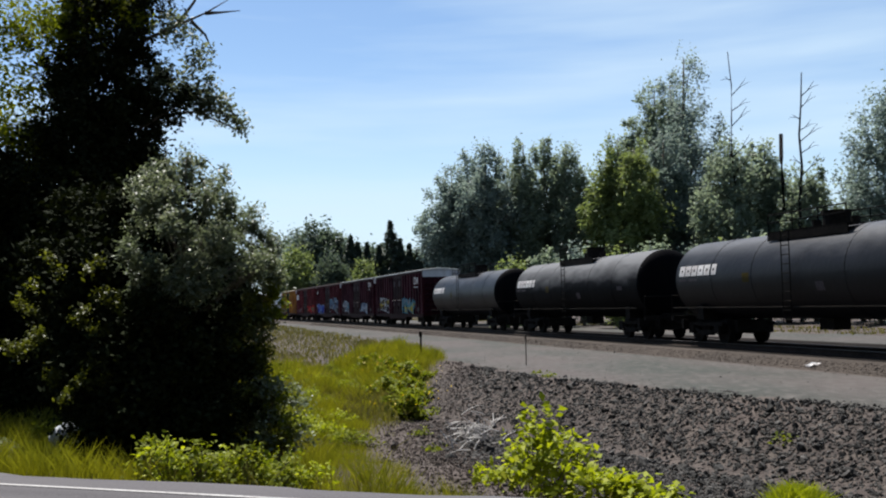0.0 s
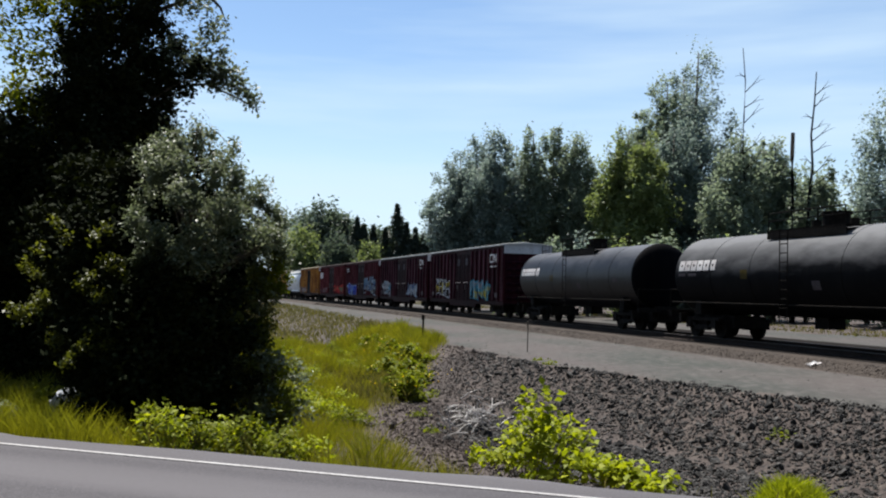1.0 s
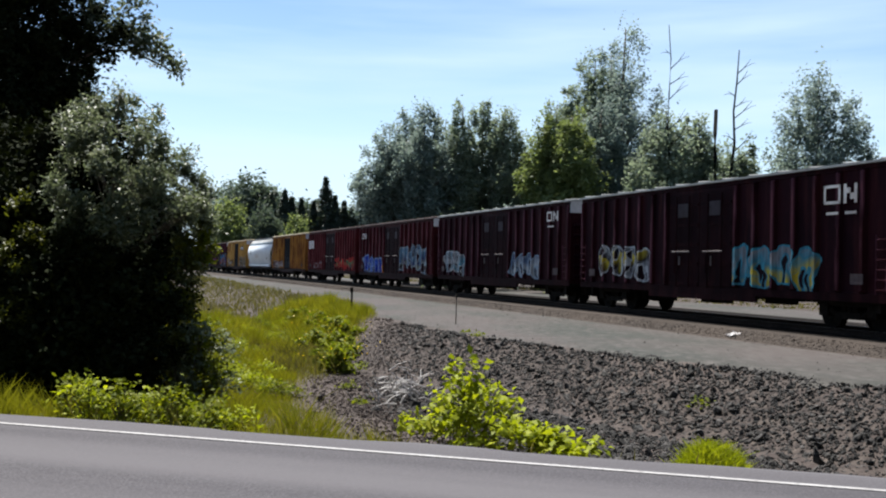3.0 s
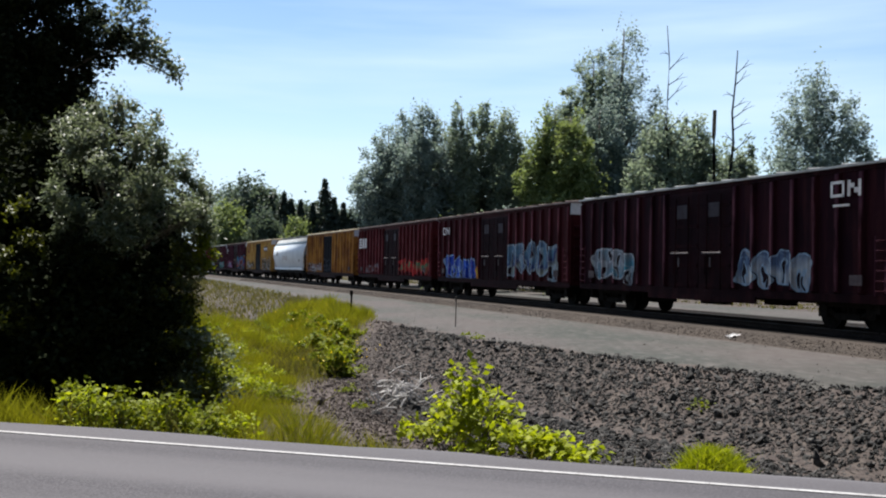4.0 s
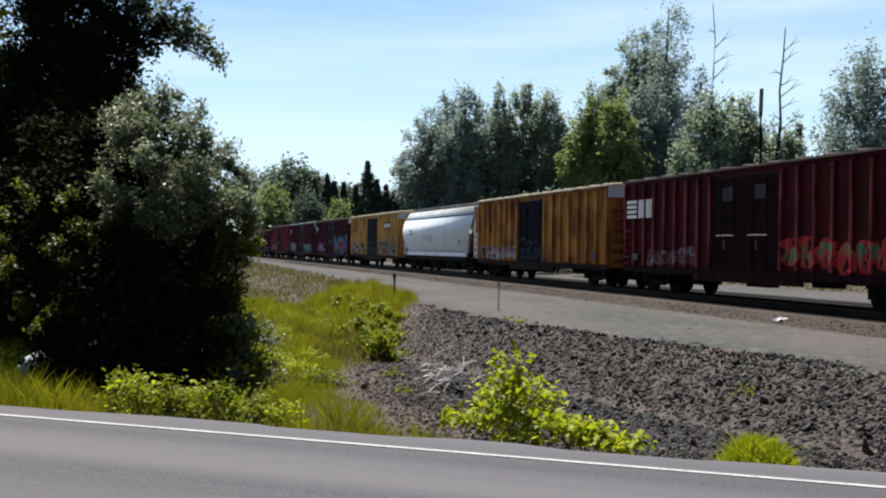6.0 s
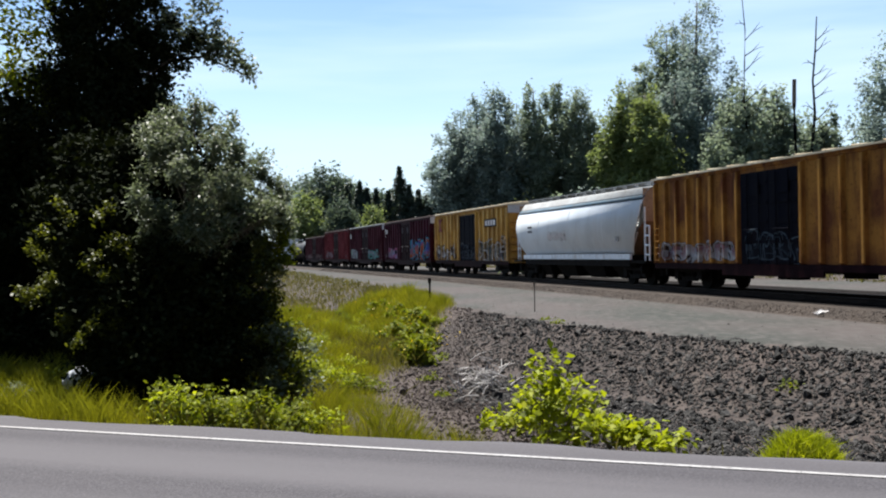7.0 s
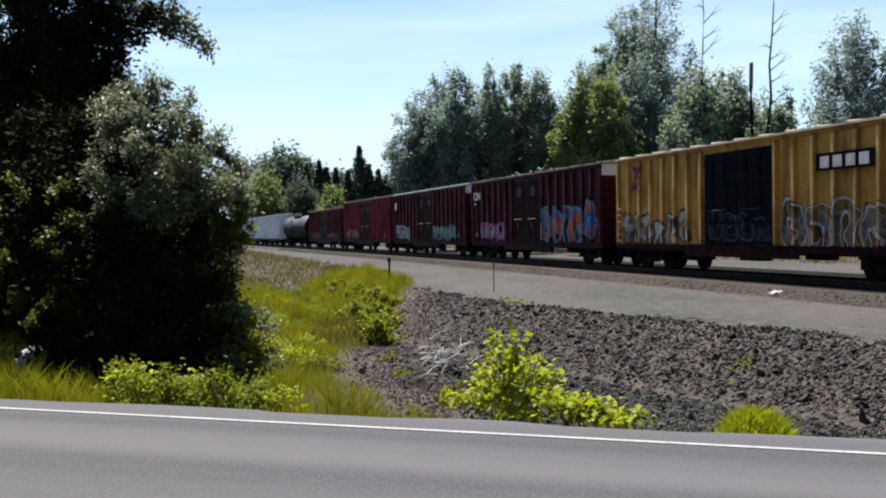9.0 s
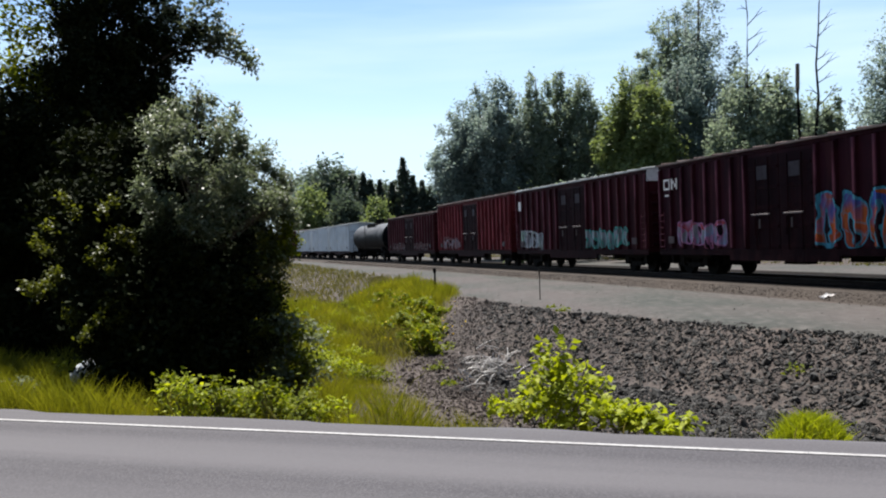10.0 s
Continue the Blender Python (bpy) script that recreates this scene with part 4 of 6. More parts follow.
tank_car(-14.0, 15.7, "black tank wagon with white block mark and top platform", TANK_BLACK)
tank_car(4.0, 15.7, "dull black tank wagon, crown painted paler as if lit", TANK_GREY)
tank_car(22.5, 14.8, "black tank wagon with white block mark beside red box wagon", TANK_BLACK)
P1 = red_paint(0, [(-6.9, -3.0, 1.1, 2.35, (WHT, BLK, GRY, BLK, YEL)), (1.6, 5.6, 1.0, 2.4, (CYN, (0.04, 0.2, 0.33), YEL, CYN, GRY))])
box_car(39.4, "dark red box wagon with turquoise and white sprayed lettering", P1, ROOF_GREY, P1, DOOR_BROWN, marks=ring_mark(5.9, 3.3) + [(6.0, 6.45, 3.02, 3.09), (6.7, 7.1, 3.02, 3.09)])
P2 = red_paint(1, [(-7.3, -4.0, 1.05, 2.3, (WHT, GRY, CYN, GRY)), (2.0, 5.4, 1.05, 2.25, ((0.3, 0.4, 0.5), GRY, WHT, (0.1, 0.15, 0.25)))])
box_car(57.0, "dark red box wagon with pale blue sprayed patches", P2, ROOF_GREY, P2, DOOR_BROWN, marks=ring_mark(6.2, 3.5, 0.5, 0.42) + [(6.3, 6.9, 3.25, 3.31)])
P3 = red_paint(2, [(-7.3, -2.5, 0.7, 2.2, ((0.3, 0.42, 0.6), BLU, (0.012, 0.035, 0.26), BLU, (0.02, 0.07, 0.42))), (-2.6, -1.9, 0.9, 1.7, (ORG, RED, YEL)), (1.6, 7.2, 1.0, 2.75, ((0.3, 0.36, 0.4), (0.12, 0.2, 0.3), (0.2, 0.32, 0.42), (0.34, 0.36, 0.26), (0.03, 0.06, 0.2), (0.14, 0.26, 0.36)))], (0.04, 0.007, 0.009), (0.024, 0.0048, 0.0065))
box_car(74.5, "red box wagon with bright blue sprayed lettering", P3, ROOF_RED, P3, DOOR_BROWN, marks=ring_mark(-7.3, 3.35, 0.45, 0.4))
P4 = red_paint(3, [(2.0, 7.6, 1.0, 2.0, (RED, (0.5, 0.08, 0.05), RED, GRN)), (-6.5, -3.0, 1.05, 1.7, ((0.2, 0.08, 0.08), GRY, (0.14, 0.05, 0.05)))], (0.06, 0.009, 0.01), (0.038, 0.0065, 0.0075))
box_car(92.2, "rust-red box wagon with white block and red sprayed patch", P4, ROOF_RED, P4, DOOR_BROWN, cap=False, ribs=9, marks=[(-7.9, -7.1, 2.85 + 0.19 * k, 2.97 + 0.19 * k) for k in range(4)] + [(-6.95, -6.5, 2.85, 3.55), (-6.35, -5.9, 2.85, 3.55)])
P5 = car_paint("rusty ochre paint", (0.31, 0.135, 0.03), (0.13, 0.045, 0.018), (0.06, 0.02, 0.012), [(-7.8, -2.4, 1.0, 1.75, (GRY, BLK, WHT, (0.2, 0.1, 0.15)))], streak=0.85, rib_light=(0.4, 0.2, 0.05))
box_car(110.2, "rust-streaked ochre box wagon with dark double doors", P5, ROOF_CREAM, P5, DARK_DOOR, door=3.3, door_x=-0.3, rib_depth=0.13)
W6 = car_paint("off-white hopper paint", (0.7, 0.735, 0.77), (0.62, 0.655, 0.69), (0.5, 0.46, 0.43), [(-2.6, -0.2, 2.0, 2.5, ((0.66, 0.66, 0.68), (0.68, 0.68, 0.71), (0.64, 0.56, 0.58)))], rough=0.45, streak=0.25, dirt=0.08, gloss=0.4)
hopper_car(127.7, 16.4, "off-white covered hopper wagon with rusty ends", W6, ROOF_GREY, car_paint("pale sill paint", (0.78, 0.8, 0.82), (0.66, 0.66, 0.66), (0.4, 0.3, 0.22)))
P7 = car_paint("weathered yellow paint", (0.44, 0.24, 0.055), (0.3, 0.15, 0.04), (0.1, 0.05, 0.025), [(-8.0, -2.8, 0.82, 2.1, (BLK, WHT, GRY, WHT, (0.12, 0.13, 0.16))), (2.2, 7.9, 0.82, 2.4, ((0.34, 0.36, 0.38), BLK, (0.03, 0.035, 0.045), (0.08, 0.12, 0.14), BLK))], streak=0.8, rib_light=(0.58, 0.38, 0.15))
VIOLET = car_paint("violet sprayed paint", (0.1, 0.02, 0.05), (0.16, 0.05, 0.06), (0.2, 0.1, 0.04))
YELLOW_CAR = box_car(145.0, "weathered yellow box wagon with dark double doors and grey sprayed lettering", P7, ROOF_CREAM, P7, DARK_DOOR, door=3.8, rib_depth=0.13)
part("name_plate", boxes((4.0, 6.35, -SIDE - 0.036, -SIDE - 0.026, 3.08, 3.57)), DARK_DOOR, YELLOW_CAR, "dark name plate")
for x in (4.2, 4.72, 5.24, 5.76):
    part("lettering", boxes((x, x + 0.36, -SIDE - 0.044, -SIDE - 0.036, 3.16, 3.48)), WHITE_MARK, YELLOW_CAR, "painted white block")
for q in (-0.35, -0.12, 0.12, 0.35):
    part("sprayed_stroke", bars([((-6.6 - q, -SIDE - 0.01, 3.05), (-6.6 + q, -SIDE - 0.01, 3.95))], 0.045, 5), VIOLET, YELLOW_CAR, "violet sprayed stroke")
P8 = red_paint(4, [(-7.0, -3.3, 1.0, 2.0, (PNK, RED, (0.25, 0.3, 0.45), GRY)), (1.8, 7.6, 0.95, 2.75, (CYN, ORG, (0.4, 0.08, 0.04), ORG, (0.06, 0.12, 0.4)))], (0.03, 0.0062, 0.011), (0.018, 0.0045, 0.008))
box_car(162.9, "dark red box wagon with orange and turquoise sprayed patch", P8, ROOF_RED, P8, DOOR_BROWN, marks=ring_mark(-7.7, 3.3, 0.5, 0.42) + [(-7.6, -7.3, 3.05, 3.12)])
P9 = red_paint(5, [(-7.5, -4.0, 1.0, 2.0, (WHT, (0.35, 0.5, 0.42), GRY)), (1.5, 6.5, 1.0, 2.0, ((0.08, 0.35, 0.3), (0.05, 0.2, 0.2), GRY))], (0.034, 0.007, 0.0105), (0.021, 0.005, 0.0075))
box_car(180.5, "dark red box wagon with sea-green sprayed patches", P9, ROOF_GREY, P9, DOOR_BROWN, marks=[(-7.6, -7.2, 3.2, 3.7)])
P10 = red_paint(6, [(-6.8, -2.6, 1.0, 1.9, ((0.2, 0.1, 0.1), (0.15, 0.06, 0.06), GRY))], (0.088, 0.014, 0.016), (0.064, 0.011, 0.013))
box_car(198.1, "rust-red box wagon with faded sprayed patches", P10, ROOF_RED, P10, DOOR_BROWN, ribs=9, cap=False)
P11 = red_paint(7, [(-7.0, 6.5, 1.0, 1.6, ((0.2, 0.18, 0.18), (0.1, 0.05, 0.05), (0.14, 0.08, 0.08)))], (0.036, 0.009, 0.011), (0.026, 0.007, 0.009))
box_car(215.9, "low dark red box wagon with faded patches", P11, ROOF_RED, P11, DOOR_BROWN, top=3.9, cap=False)
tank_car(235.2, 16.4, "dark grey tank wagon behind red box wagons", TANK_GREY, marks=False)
W13 = car_paint("light grey hopper paint", (0.5, 0.53, 0.55), (0.44, 0.46, 0.48), (0.34, 0.31, 0.29), rough=0.5, dirt=0.1)
for s, n in ((253.4, 14.0), (268.8, 14.4), (284.6, 16.4)):
    box_car(s, "light grey closed wagon far back in the train", W13, ROOF_GREY, W13, W13, length=n, top=4.05, cap=False)
for s in (302.4, 320.0, 337.6, 355.2):
    box_car(s, "dark red box wagon far back in the train", P11, ROOF_RED, P11, DOOR_BROWN)

# ---- trees beyond the railway ----


def bearing(az, r, dz=0.0):
    """A place on the ground at a bearing (degrees right of ahead) and a distance from the standpoint, turned to face it."""
    x, y = r * math.sin(radians(az)), r * math.cos(radians(az))
    return x, y, float(ground_z(x, y)) + dz, 0, 0, -az


def facing(az, el):
    """The ground met when looking from the standpoint at a bearing and an elevation."""
    dx, dy, dz = math.sin(radians(az)), math.cos(radians(az)), math.tan(radians(el))
    for k in range(300):
        r = 4 + 0.2 * k
        if EYE + dz * r < float(ground_z(dx * r, dy * r)):
            return dx * r, dy * r, float(ground_z(dx * r, dy * r))
    return dx * r, dy * r, 0.0


def far_tree(az, r, top_el, half, label, mat, seed, shape="round", name="cottonwood_tree", dens=1.0, leaf=0.15, per=80, spread=1.0):
    """A broad-leaved tree by bearing, distance, the elevation of its top and its half width in degrees."""
    at = bearing(az, r)
    h = EYE + r * math.tan(radians(top_el)) - at[2]
    w = r * math.tan(radians(half)) * {"round": 1.2, "spire": 1.5, "column": 1.45}[shape]
    rng = np.random.default_rng(seed)
    lobes = []
    n = 9 if shape == "round" else 11
    for k in range(n):
        q = (k + 0.5) / n
        z = h * (0.14 + 0.80 * q)
        prof = {"round": math.sin(math.pi * (0.16 + 0.76 * q)) ** 0.8, "spire": (1 - q) ** 0.65 * 0.95 + 0.12, "column": 0.8 * math.sin(math.pi * (0.2 + 0.72 * q)) ** 0.5}[shape]
        rad = w * prof
        a = rng.random() * 6.28
        o = rad * 0.38
        lobes.append((o * math.cos(a), o * math.sin(a), z, rad * (0.6 + 0.25 * rng.random()), rad * 0.75, h / n * (0.9 + 0.4 * rng.random())))
        lobes.append((-o * 1.35 * math.cos(a), -o * math.sin(a), z + h / n * 0.4, rad * 0.5, rad * 0.5, h / n * 0.85))
    clumps = int(250 * dens)
    return broad_tree(name, at, label, mat, lobes, 0.016 * h + 0.05, clumps, per, (0.03 * w + 0.17) * spread, leaf, seed, droop=0.3, group="", shell=0.4, limbs=26, tall=1.5)


COT = "tall cottonwood with grey-green leaves beyond the railway"
FAR_TREES = (
    (0.55, 98, 8.1, 1.75, COT, LEAF_FAR_DARK, "round"),
    (2.7, 96, 9.35, 1.75, COT, LEAF_FAR_DARK, "round"),
    (5.1, 97, 9.55, 0.95, "slender cottonwood with pale leaves beyond the railway", LEAF_FAR, "column"),
    (6.3, 99, 9.8, 0.95, "slender cottonwood with pale leaves beyond the railway", LEAF_FAR, "column"),
    (7.4, 97, 9.4, 1.05, "slender cottonwood with pale leaves beyond the railway", LEAF_FAR, "column"),
    (4.2, 103, 6.8, 1.6, COT, LEAF_FAR_DARK, "round"),
    (8.3, 102, 6.2, 1.2, "dark cottonwood in the row beyond the railway", LEAF_FAR_DARK, "round"),
    (9.9, 88, 8.6, 1.5, "yellow-green maple beyond the railway", LEAF_FAR_WARM, "round"),
    (11.5, 87, 9.0, 1.5, "yellow-green maple beyond the railway", LEAF_FAR_WARM, "round"),
    (13.2, 90, 9.7, 1.3, "dark shaded tree in the row beyond the railway", LEAF_FAR_DARK, "column"),
    (14.4, 96, 13.95, 3.0, "tallest cottonwood of the row beyond the railway", LEAF_FAR_DARK, "spire"),
    (12.5, 97, 12.3, 1.6, "open-crowned cottonwood beside the tallest tree", LEAF_FAR, "column"),
    (11.2, 98, 10.7, 0.9, "open-crowned cottonwood beside the tallest tree", LEAF_FAR, "column"),
    (13.5, 99, 12.4, 1.7, "open-crowned cottonwood beside the tallest tree", LEAF_FAR_DARK, "round"),
    (1.7, 101, 8.7, 1.7, COT, LEAF_FAR_DARK, "round"),
    (4.1, 99, 8.7, 1.3, COT, LEAF_FAR, "round"),
    (8.2, 98, 8.3, 1.1, "slender cottonwood with pale leaves beyond the railway", LEAF_FAR, "round"),
    (10.4, 95, 9.6, 1.1, "open-crowned cottonwood beside the tallest tree", LEAF_FAR, "round"),
    (16.6, 86, 9.2, 1.9, "pale-leaved cottonwood beyond the railway", LEAF_FAR, "round"),
    (18.5, 88, 8.7, 1.6, "pale-leaved cottonwood beyond the railway", LEAF_FAR, "round"),
    (15.2, 92, 7.2, 1.6, "dark undergrowth tree in the row beyond the railway", LEAF_FAR_DARK, "round"),
    (20.9, 86, 7.0, 1.8, "small pale cottonwood beyond the railway", LEAF_FAR, "round"),
    (25.1, 88, 11.05, 2.6, "separate full-crowned cottonwood beyond the railway", LEAF_FAR_DARK, "round"),
    (23.4, 92, 5.3, 1.6, "low bushy tree beyond the railway", LEAF_FAR, "round"),
    (27.4, 90, 7.0, 1.4, "low bushy tree beyond the railway", LEAF_FAR_DARK, "round"),
    (33.4, 92, 9.4, 2.0, "full-crowned cottonwood beyond the railway", LEAF_FAR_DARK, "round"),
    (37.5, 95, 10.0, 2.4, "full-crowned cottonwood beyond the railway", LEAF_FAR_DARK, "round"),
)
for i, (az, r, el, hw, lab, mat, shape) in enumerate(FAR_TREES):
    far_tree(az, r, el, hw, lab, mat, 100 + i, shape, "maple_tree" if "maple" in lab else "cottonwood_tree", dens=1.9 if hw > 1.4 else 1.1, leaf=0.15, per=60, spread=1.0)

# undergrowth at the far side of the yard
for i in range(15):
    az = 4.2 + 2.0 * i
    far_tree(az, 74 + 5 * (i % 3), 2.6 + 0.7 * ((i * 7) % 5) / 4, 1.5, "leafy shrub at the edge of the gravel yard", (LEAF_FAR_WARM, LEAF_FAR, LEAF_FAR_DARK)[i % 3], 200 + i, "round", "shrub", dens=0.45, leaf=0.16, per=40)


def dead_tree(az, r, top_el, lean, label, twigs, base_r, seed, drop=0.0):
    """A bare dead trunk with a few broken side branches."""
    at = bearing(az, r)
    h = EYE + r * math.tan(radians(top_el)) - at[2]
    rng = np.random.default_rng(seed)
    tree = thing("dead_tree", label, "dead tree", "", "", pose(*at))
    bm = bmesh.new()
    pts = [(lean * h * (k / 8) ** 1.2 + (0.12 if twigs else 0.03) * math.sin(2.3 * k + seed), 0, -0.3 + (h + 0.3) * k / 8) for k in range(9)]
    tube(bm, pts, [base_r * (1 - 0.8 * k / 8 if twigs else 1 - 0.35 * k / 8) for k in range(9)], 8)
    part("trunk", bm, SNAG, tree, smooth=True)
    bm = bmesh.new()
    for k in range(twigs):
        q = 0.45 + 0.5 * k / max(1, twigs)
        i = q * 8
        a = Vector(pts[int(i)]).lerp(Vector(pts[min(8, int(i) + 1)]), i % 1)
        s = 1 if k % 4 else -1
        L = (3.0 * (1.2 - q) + 0.7 * rng.random()) * (1 if s > 0 else 0.5)
        b = a + Vector((s * L * 0.7, rng.normal() * 0.3, L * (0.5 + 0.45 * rng.random())))
        m = a.lerp(b, 0.5) + Vector((0, 0, -0.06 * L + 0.1 * rng.normal()))
        tube(bm, [a, m, b], [0.05, 0.035, 0.012], 5)
        tube(bm, [m, m.lerp(b, 0.6) + Vector((s * 0.25, 0.1, -0.1)), b + Vector((s * 0.35, 0, -0.35))], [0.025, 0.018, 0.008], 4)
        part("branch", bm, SNAG, tree, smooth=True)
        bm = bmesh.new()
    bm.free()


dead_tree(20.2, 84, 12.45, 0.035, "tall bare dead trunk with broken side branches", 11, 0.2, 3)
dead_tree(16.9, 84, 13.95, 0.0, "thin bare dead trunk rising above the tree row", 9, 0.15, 5)
dead_tree(19.5, 85, 9.2, 0.0, "dark broken-off dead trunk in the tree row", 0, 0.24, 8)

# ---- far woods at the end of the line ----
rng = np.random.default_rng(4)
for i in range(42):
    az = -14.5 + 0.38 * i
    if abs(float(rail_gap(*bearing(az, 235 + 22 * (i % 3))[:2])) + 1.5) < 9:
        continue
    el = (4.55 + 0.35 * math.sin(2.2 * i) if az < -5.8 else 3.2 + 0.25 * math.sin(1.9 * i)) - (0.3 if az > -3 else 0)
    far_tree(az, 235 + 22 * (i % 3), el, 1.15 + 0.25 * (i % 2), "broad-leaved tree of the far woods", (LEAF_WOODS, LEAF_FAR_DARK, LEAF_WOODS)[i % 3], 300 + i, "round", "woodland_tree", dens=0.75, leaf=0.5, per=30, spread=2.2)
for az, el, w in ((-5.35, 4.3, 3.0), (-4.95, 3.9, 2.4), (-4.4, 3.85, 2.2), (-3.0, 5.15, 4.0), (-2.45, 4.05, 2.3), (-1.9, 3.75, 2.2), (-1.45, 3.4, 2.0), (-3.7, 3.7, 2.4), (-0.9, 3.2, 2.2), (-6.1, 4.1, 2.2)):
    at = bearing(az, 226)
    conifer(at, EYE + 226 * math.tan(radians(el)) - at[2], w * 2.6, int(900 + az * 10), leaf=0.42)
far_tree(-4.55, 205, 2.75, 0.9, "rounded yellow-green tree at the foot of the far woods", LEAF_FAR_WARM, 71, "round", "woodland_tree", dens=0.8, leaf=0.36, per=34, spread=1.8)
far_tree(-8.6, 215, 3.4, 1.1, "yellow-green tree at the foot of the far woods", LEAF_FAR_WARM, 72, "round", "woodland_tree", dens=0.8, leaf=0.36, per=34, spread=1.8)
far_tree(-6.4, 212, 3.1, 1.0, "green tree at the foot of the far woods", LEAF_WOODS, 73, "round", "woodland_tree", dens=0.8, leaf=0.36, per=34, spread=1.8)
for i in range(14):
    az = 3 + 2.6 * i
    far_tree(az, 190 + 25 * (i % 3), 4.2, 1.7, "broad-leaved tree of the far woods", LEAF_WOODS, 340 + i, "round", "woodland_tree", dens=0.6, leaf=0.4, per=30, spread=2.0)

# ---- the near trees beside the road ----
R0 = 15.0
B0 = bearing(-15.0, R0)
ZB = B0[2]


def lobe(az, el, wx, wz, depth=0.0, r=R0, base_az=-15.0, zb=ZB, wy=None):
    """A crown lobe by bearing and elevation, in the frame of the tree at base_az."""
    return (r * math.tan(radians(az - base_az)), depth, EYE + r * math.tan(radians(el)) - zb, wx, wy or wx, wz)


def bush_sprays(seed, count, az0, az1, el0, el1, keep, size, depth):
    """Separate drooping sprays inside the bush's outline, with dark gaps between them."""
    r1 = np.random.default_rng(seed)
    out = []
    while len(out) < count:
        az, el = r1.uniform(az0, az1), r1.uniform(el0, el1)
        w = r1.uniform(*size)
        edge = np.interp(el, [-8, -5, -3, -0.6, 1.4, 3.0, 4.7, 6.3, 7.6, 8.8], [-11.9, -11.6, -11.0, -10.3, -9.6, -9.9, -11.4, -12.9, -14.0, -16.0])
        if az > edge - math.degrees(w / R0) * 0.45 + r1.normal() * 0.25 or r1.random() > keep(az, el):
            continue
        out.append(lobe(az, el, w, w * r1.uniform(0.8, 1.5), r1.uniform(*depth)))
    return out


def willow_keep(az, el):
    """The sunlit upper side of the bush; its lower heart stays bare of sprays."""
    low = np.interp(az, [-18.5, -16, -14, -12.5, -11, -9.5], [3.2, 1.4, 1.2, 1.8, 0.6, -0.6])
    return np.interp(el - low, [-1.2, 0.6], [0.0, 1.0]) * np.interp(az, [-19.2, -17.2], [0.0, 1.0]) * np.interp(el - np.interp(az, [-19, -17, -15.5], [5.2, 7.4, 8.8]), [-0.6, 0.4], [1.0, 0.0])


def skirt_keep(az, el):
    return np.interp(az, [-23.8, -22.6, -18.2, -16.8], [0.3, 1.0, 1.0, 0.16]) * np.interp(el, [-5.5, -4, 1.5, 3], [0.3, 1.0, 1.0, 0.0])


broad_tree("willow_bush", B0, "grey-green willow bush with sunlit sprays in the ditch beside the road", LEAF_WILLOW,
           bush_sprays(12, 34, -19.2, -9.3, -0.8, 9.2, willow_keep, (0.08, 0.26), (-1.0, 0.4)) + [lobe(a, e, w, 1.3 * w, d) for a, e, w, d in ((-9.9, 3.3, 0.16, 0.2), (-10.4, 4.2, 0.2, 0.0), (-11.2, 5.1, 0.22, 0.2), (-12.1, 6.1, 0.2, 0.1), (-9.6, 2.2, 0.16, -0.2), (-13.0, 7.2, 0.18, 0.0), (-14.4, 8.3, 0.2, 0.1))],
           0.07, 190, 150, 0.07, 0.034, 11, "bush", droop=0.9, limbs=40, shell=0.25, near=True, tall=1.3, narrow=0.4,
           extra=[("lime_spray", LEAF_LIME, [lobe(-10.0, 1.2, 0.24, 0.5), lobe(-10.4, 2.3, 0.2, 0.3), lobe(-10.9, -2.6, 0.16, 0.3)], 30, 60),
                  ("olive_spray", LEAF_OLIVE, bush_sprays(29, 24, -23.5, -10.8, -6.2, 3.2, skirt_keep, (0.08, 0.24), (-0.9, -0.1)), 6, 55),
                  ("edge_spray", LEAF_OLIVE, [lobe(-10.7, -1.0, 0.18, 0.3, -0.2), lobe(-11.0, -3.2, 0.2, 0.25, -0.3), lobe(-11.3, -0.2, 0.2, 0.2, -0.4), lobe(-10.5, -2.2, 0.14, 0.2, 0.0), lobe(-11.8, -4.4, 0.16, 0.2, -0.6)], 14, 55)])
RA = 21.5
A0 = bearing(-20.5, RA)
H0 = bearing(-15.6, 15.6)


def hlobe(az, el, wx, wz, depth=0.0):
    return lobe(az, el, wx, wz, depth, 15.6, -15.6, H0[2])


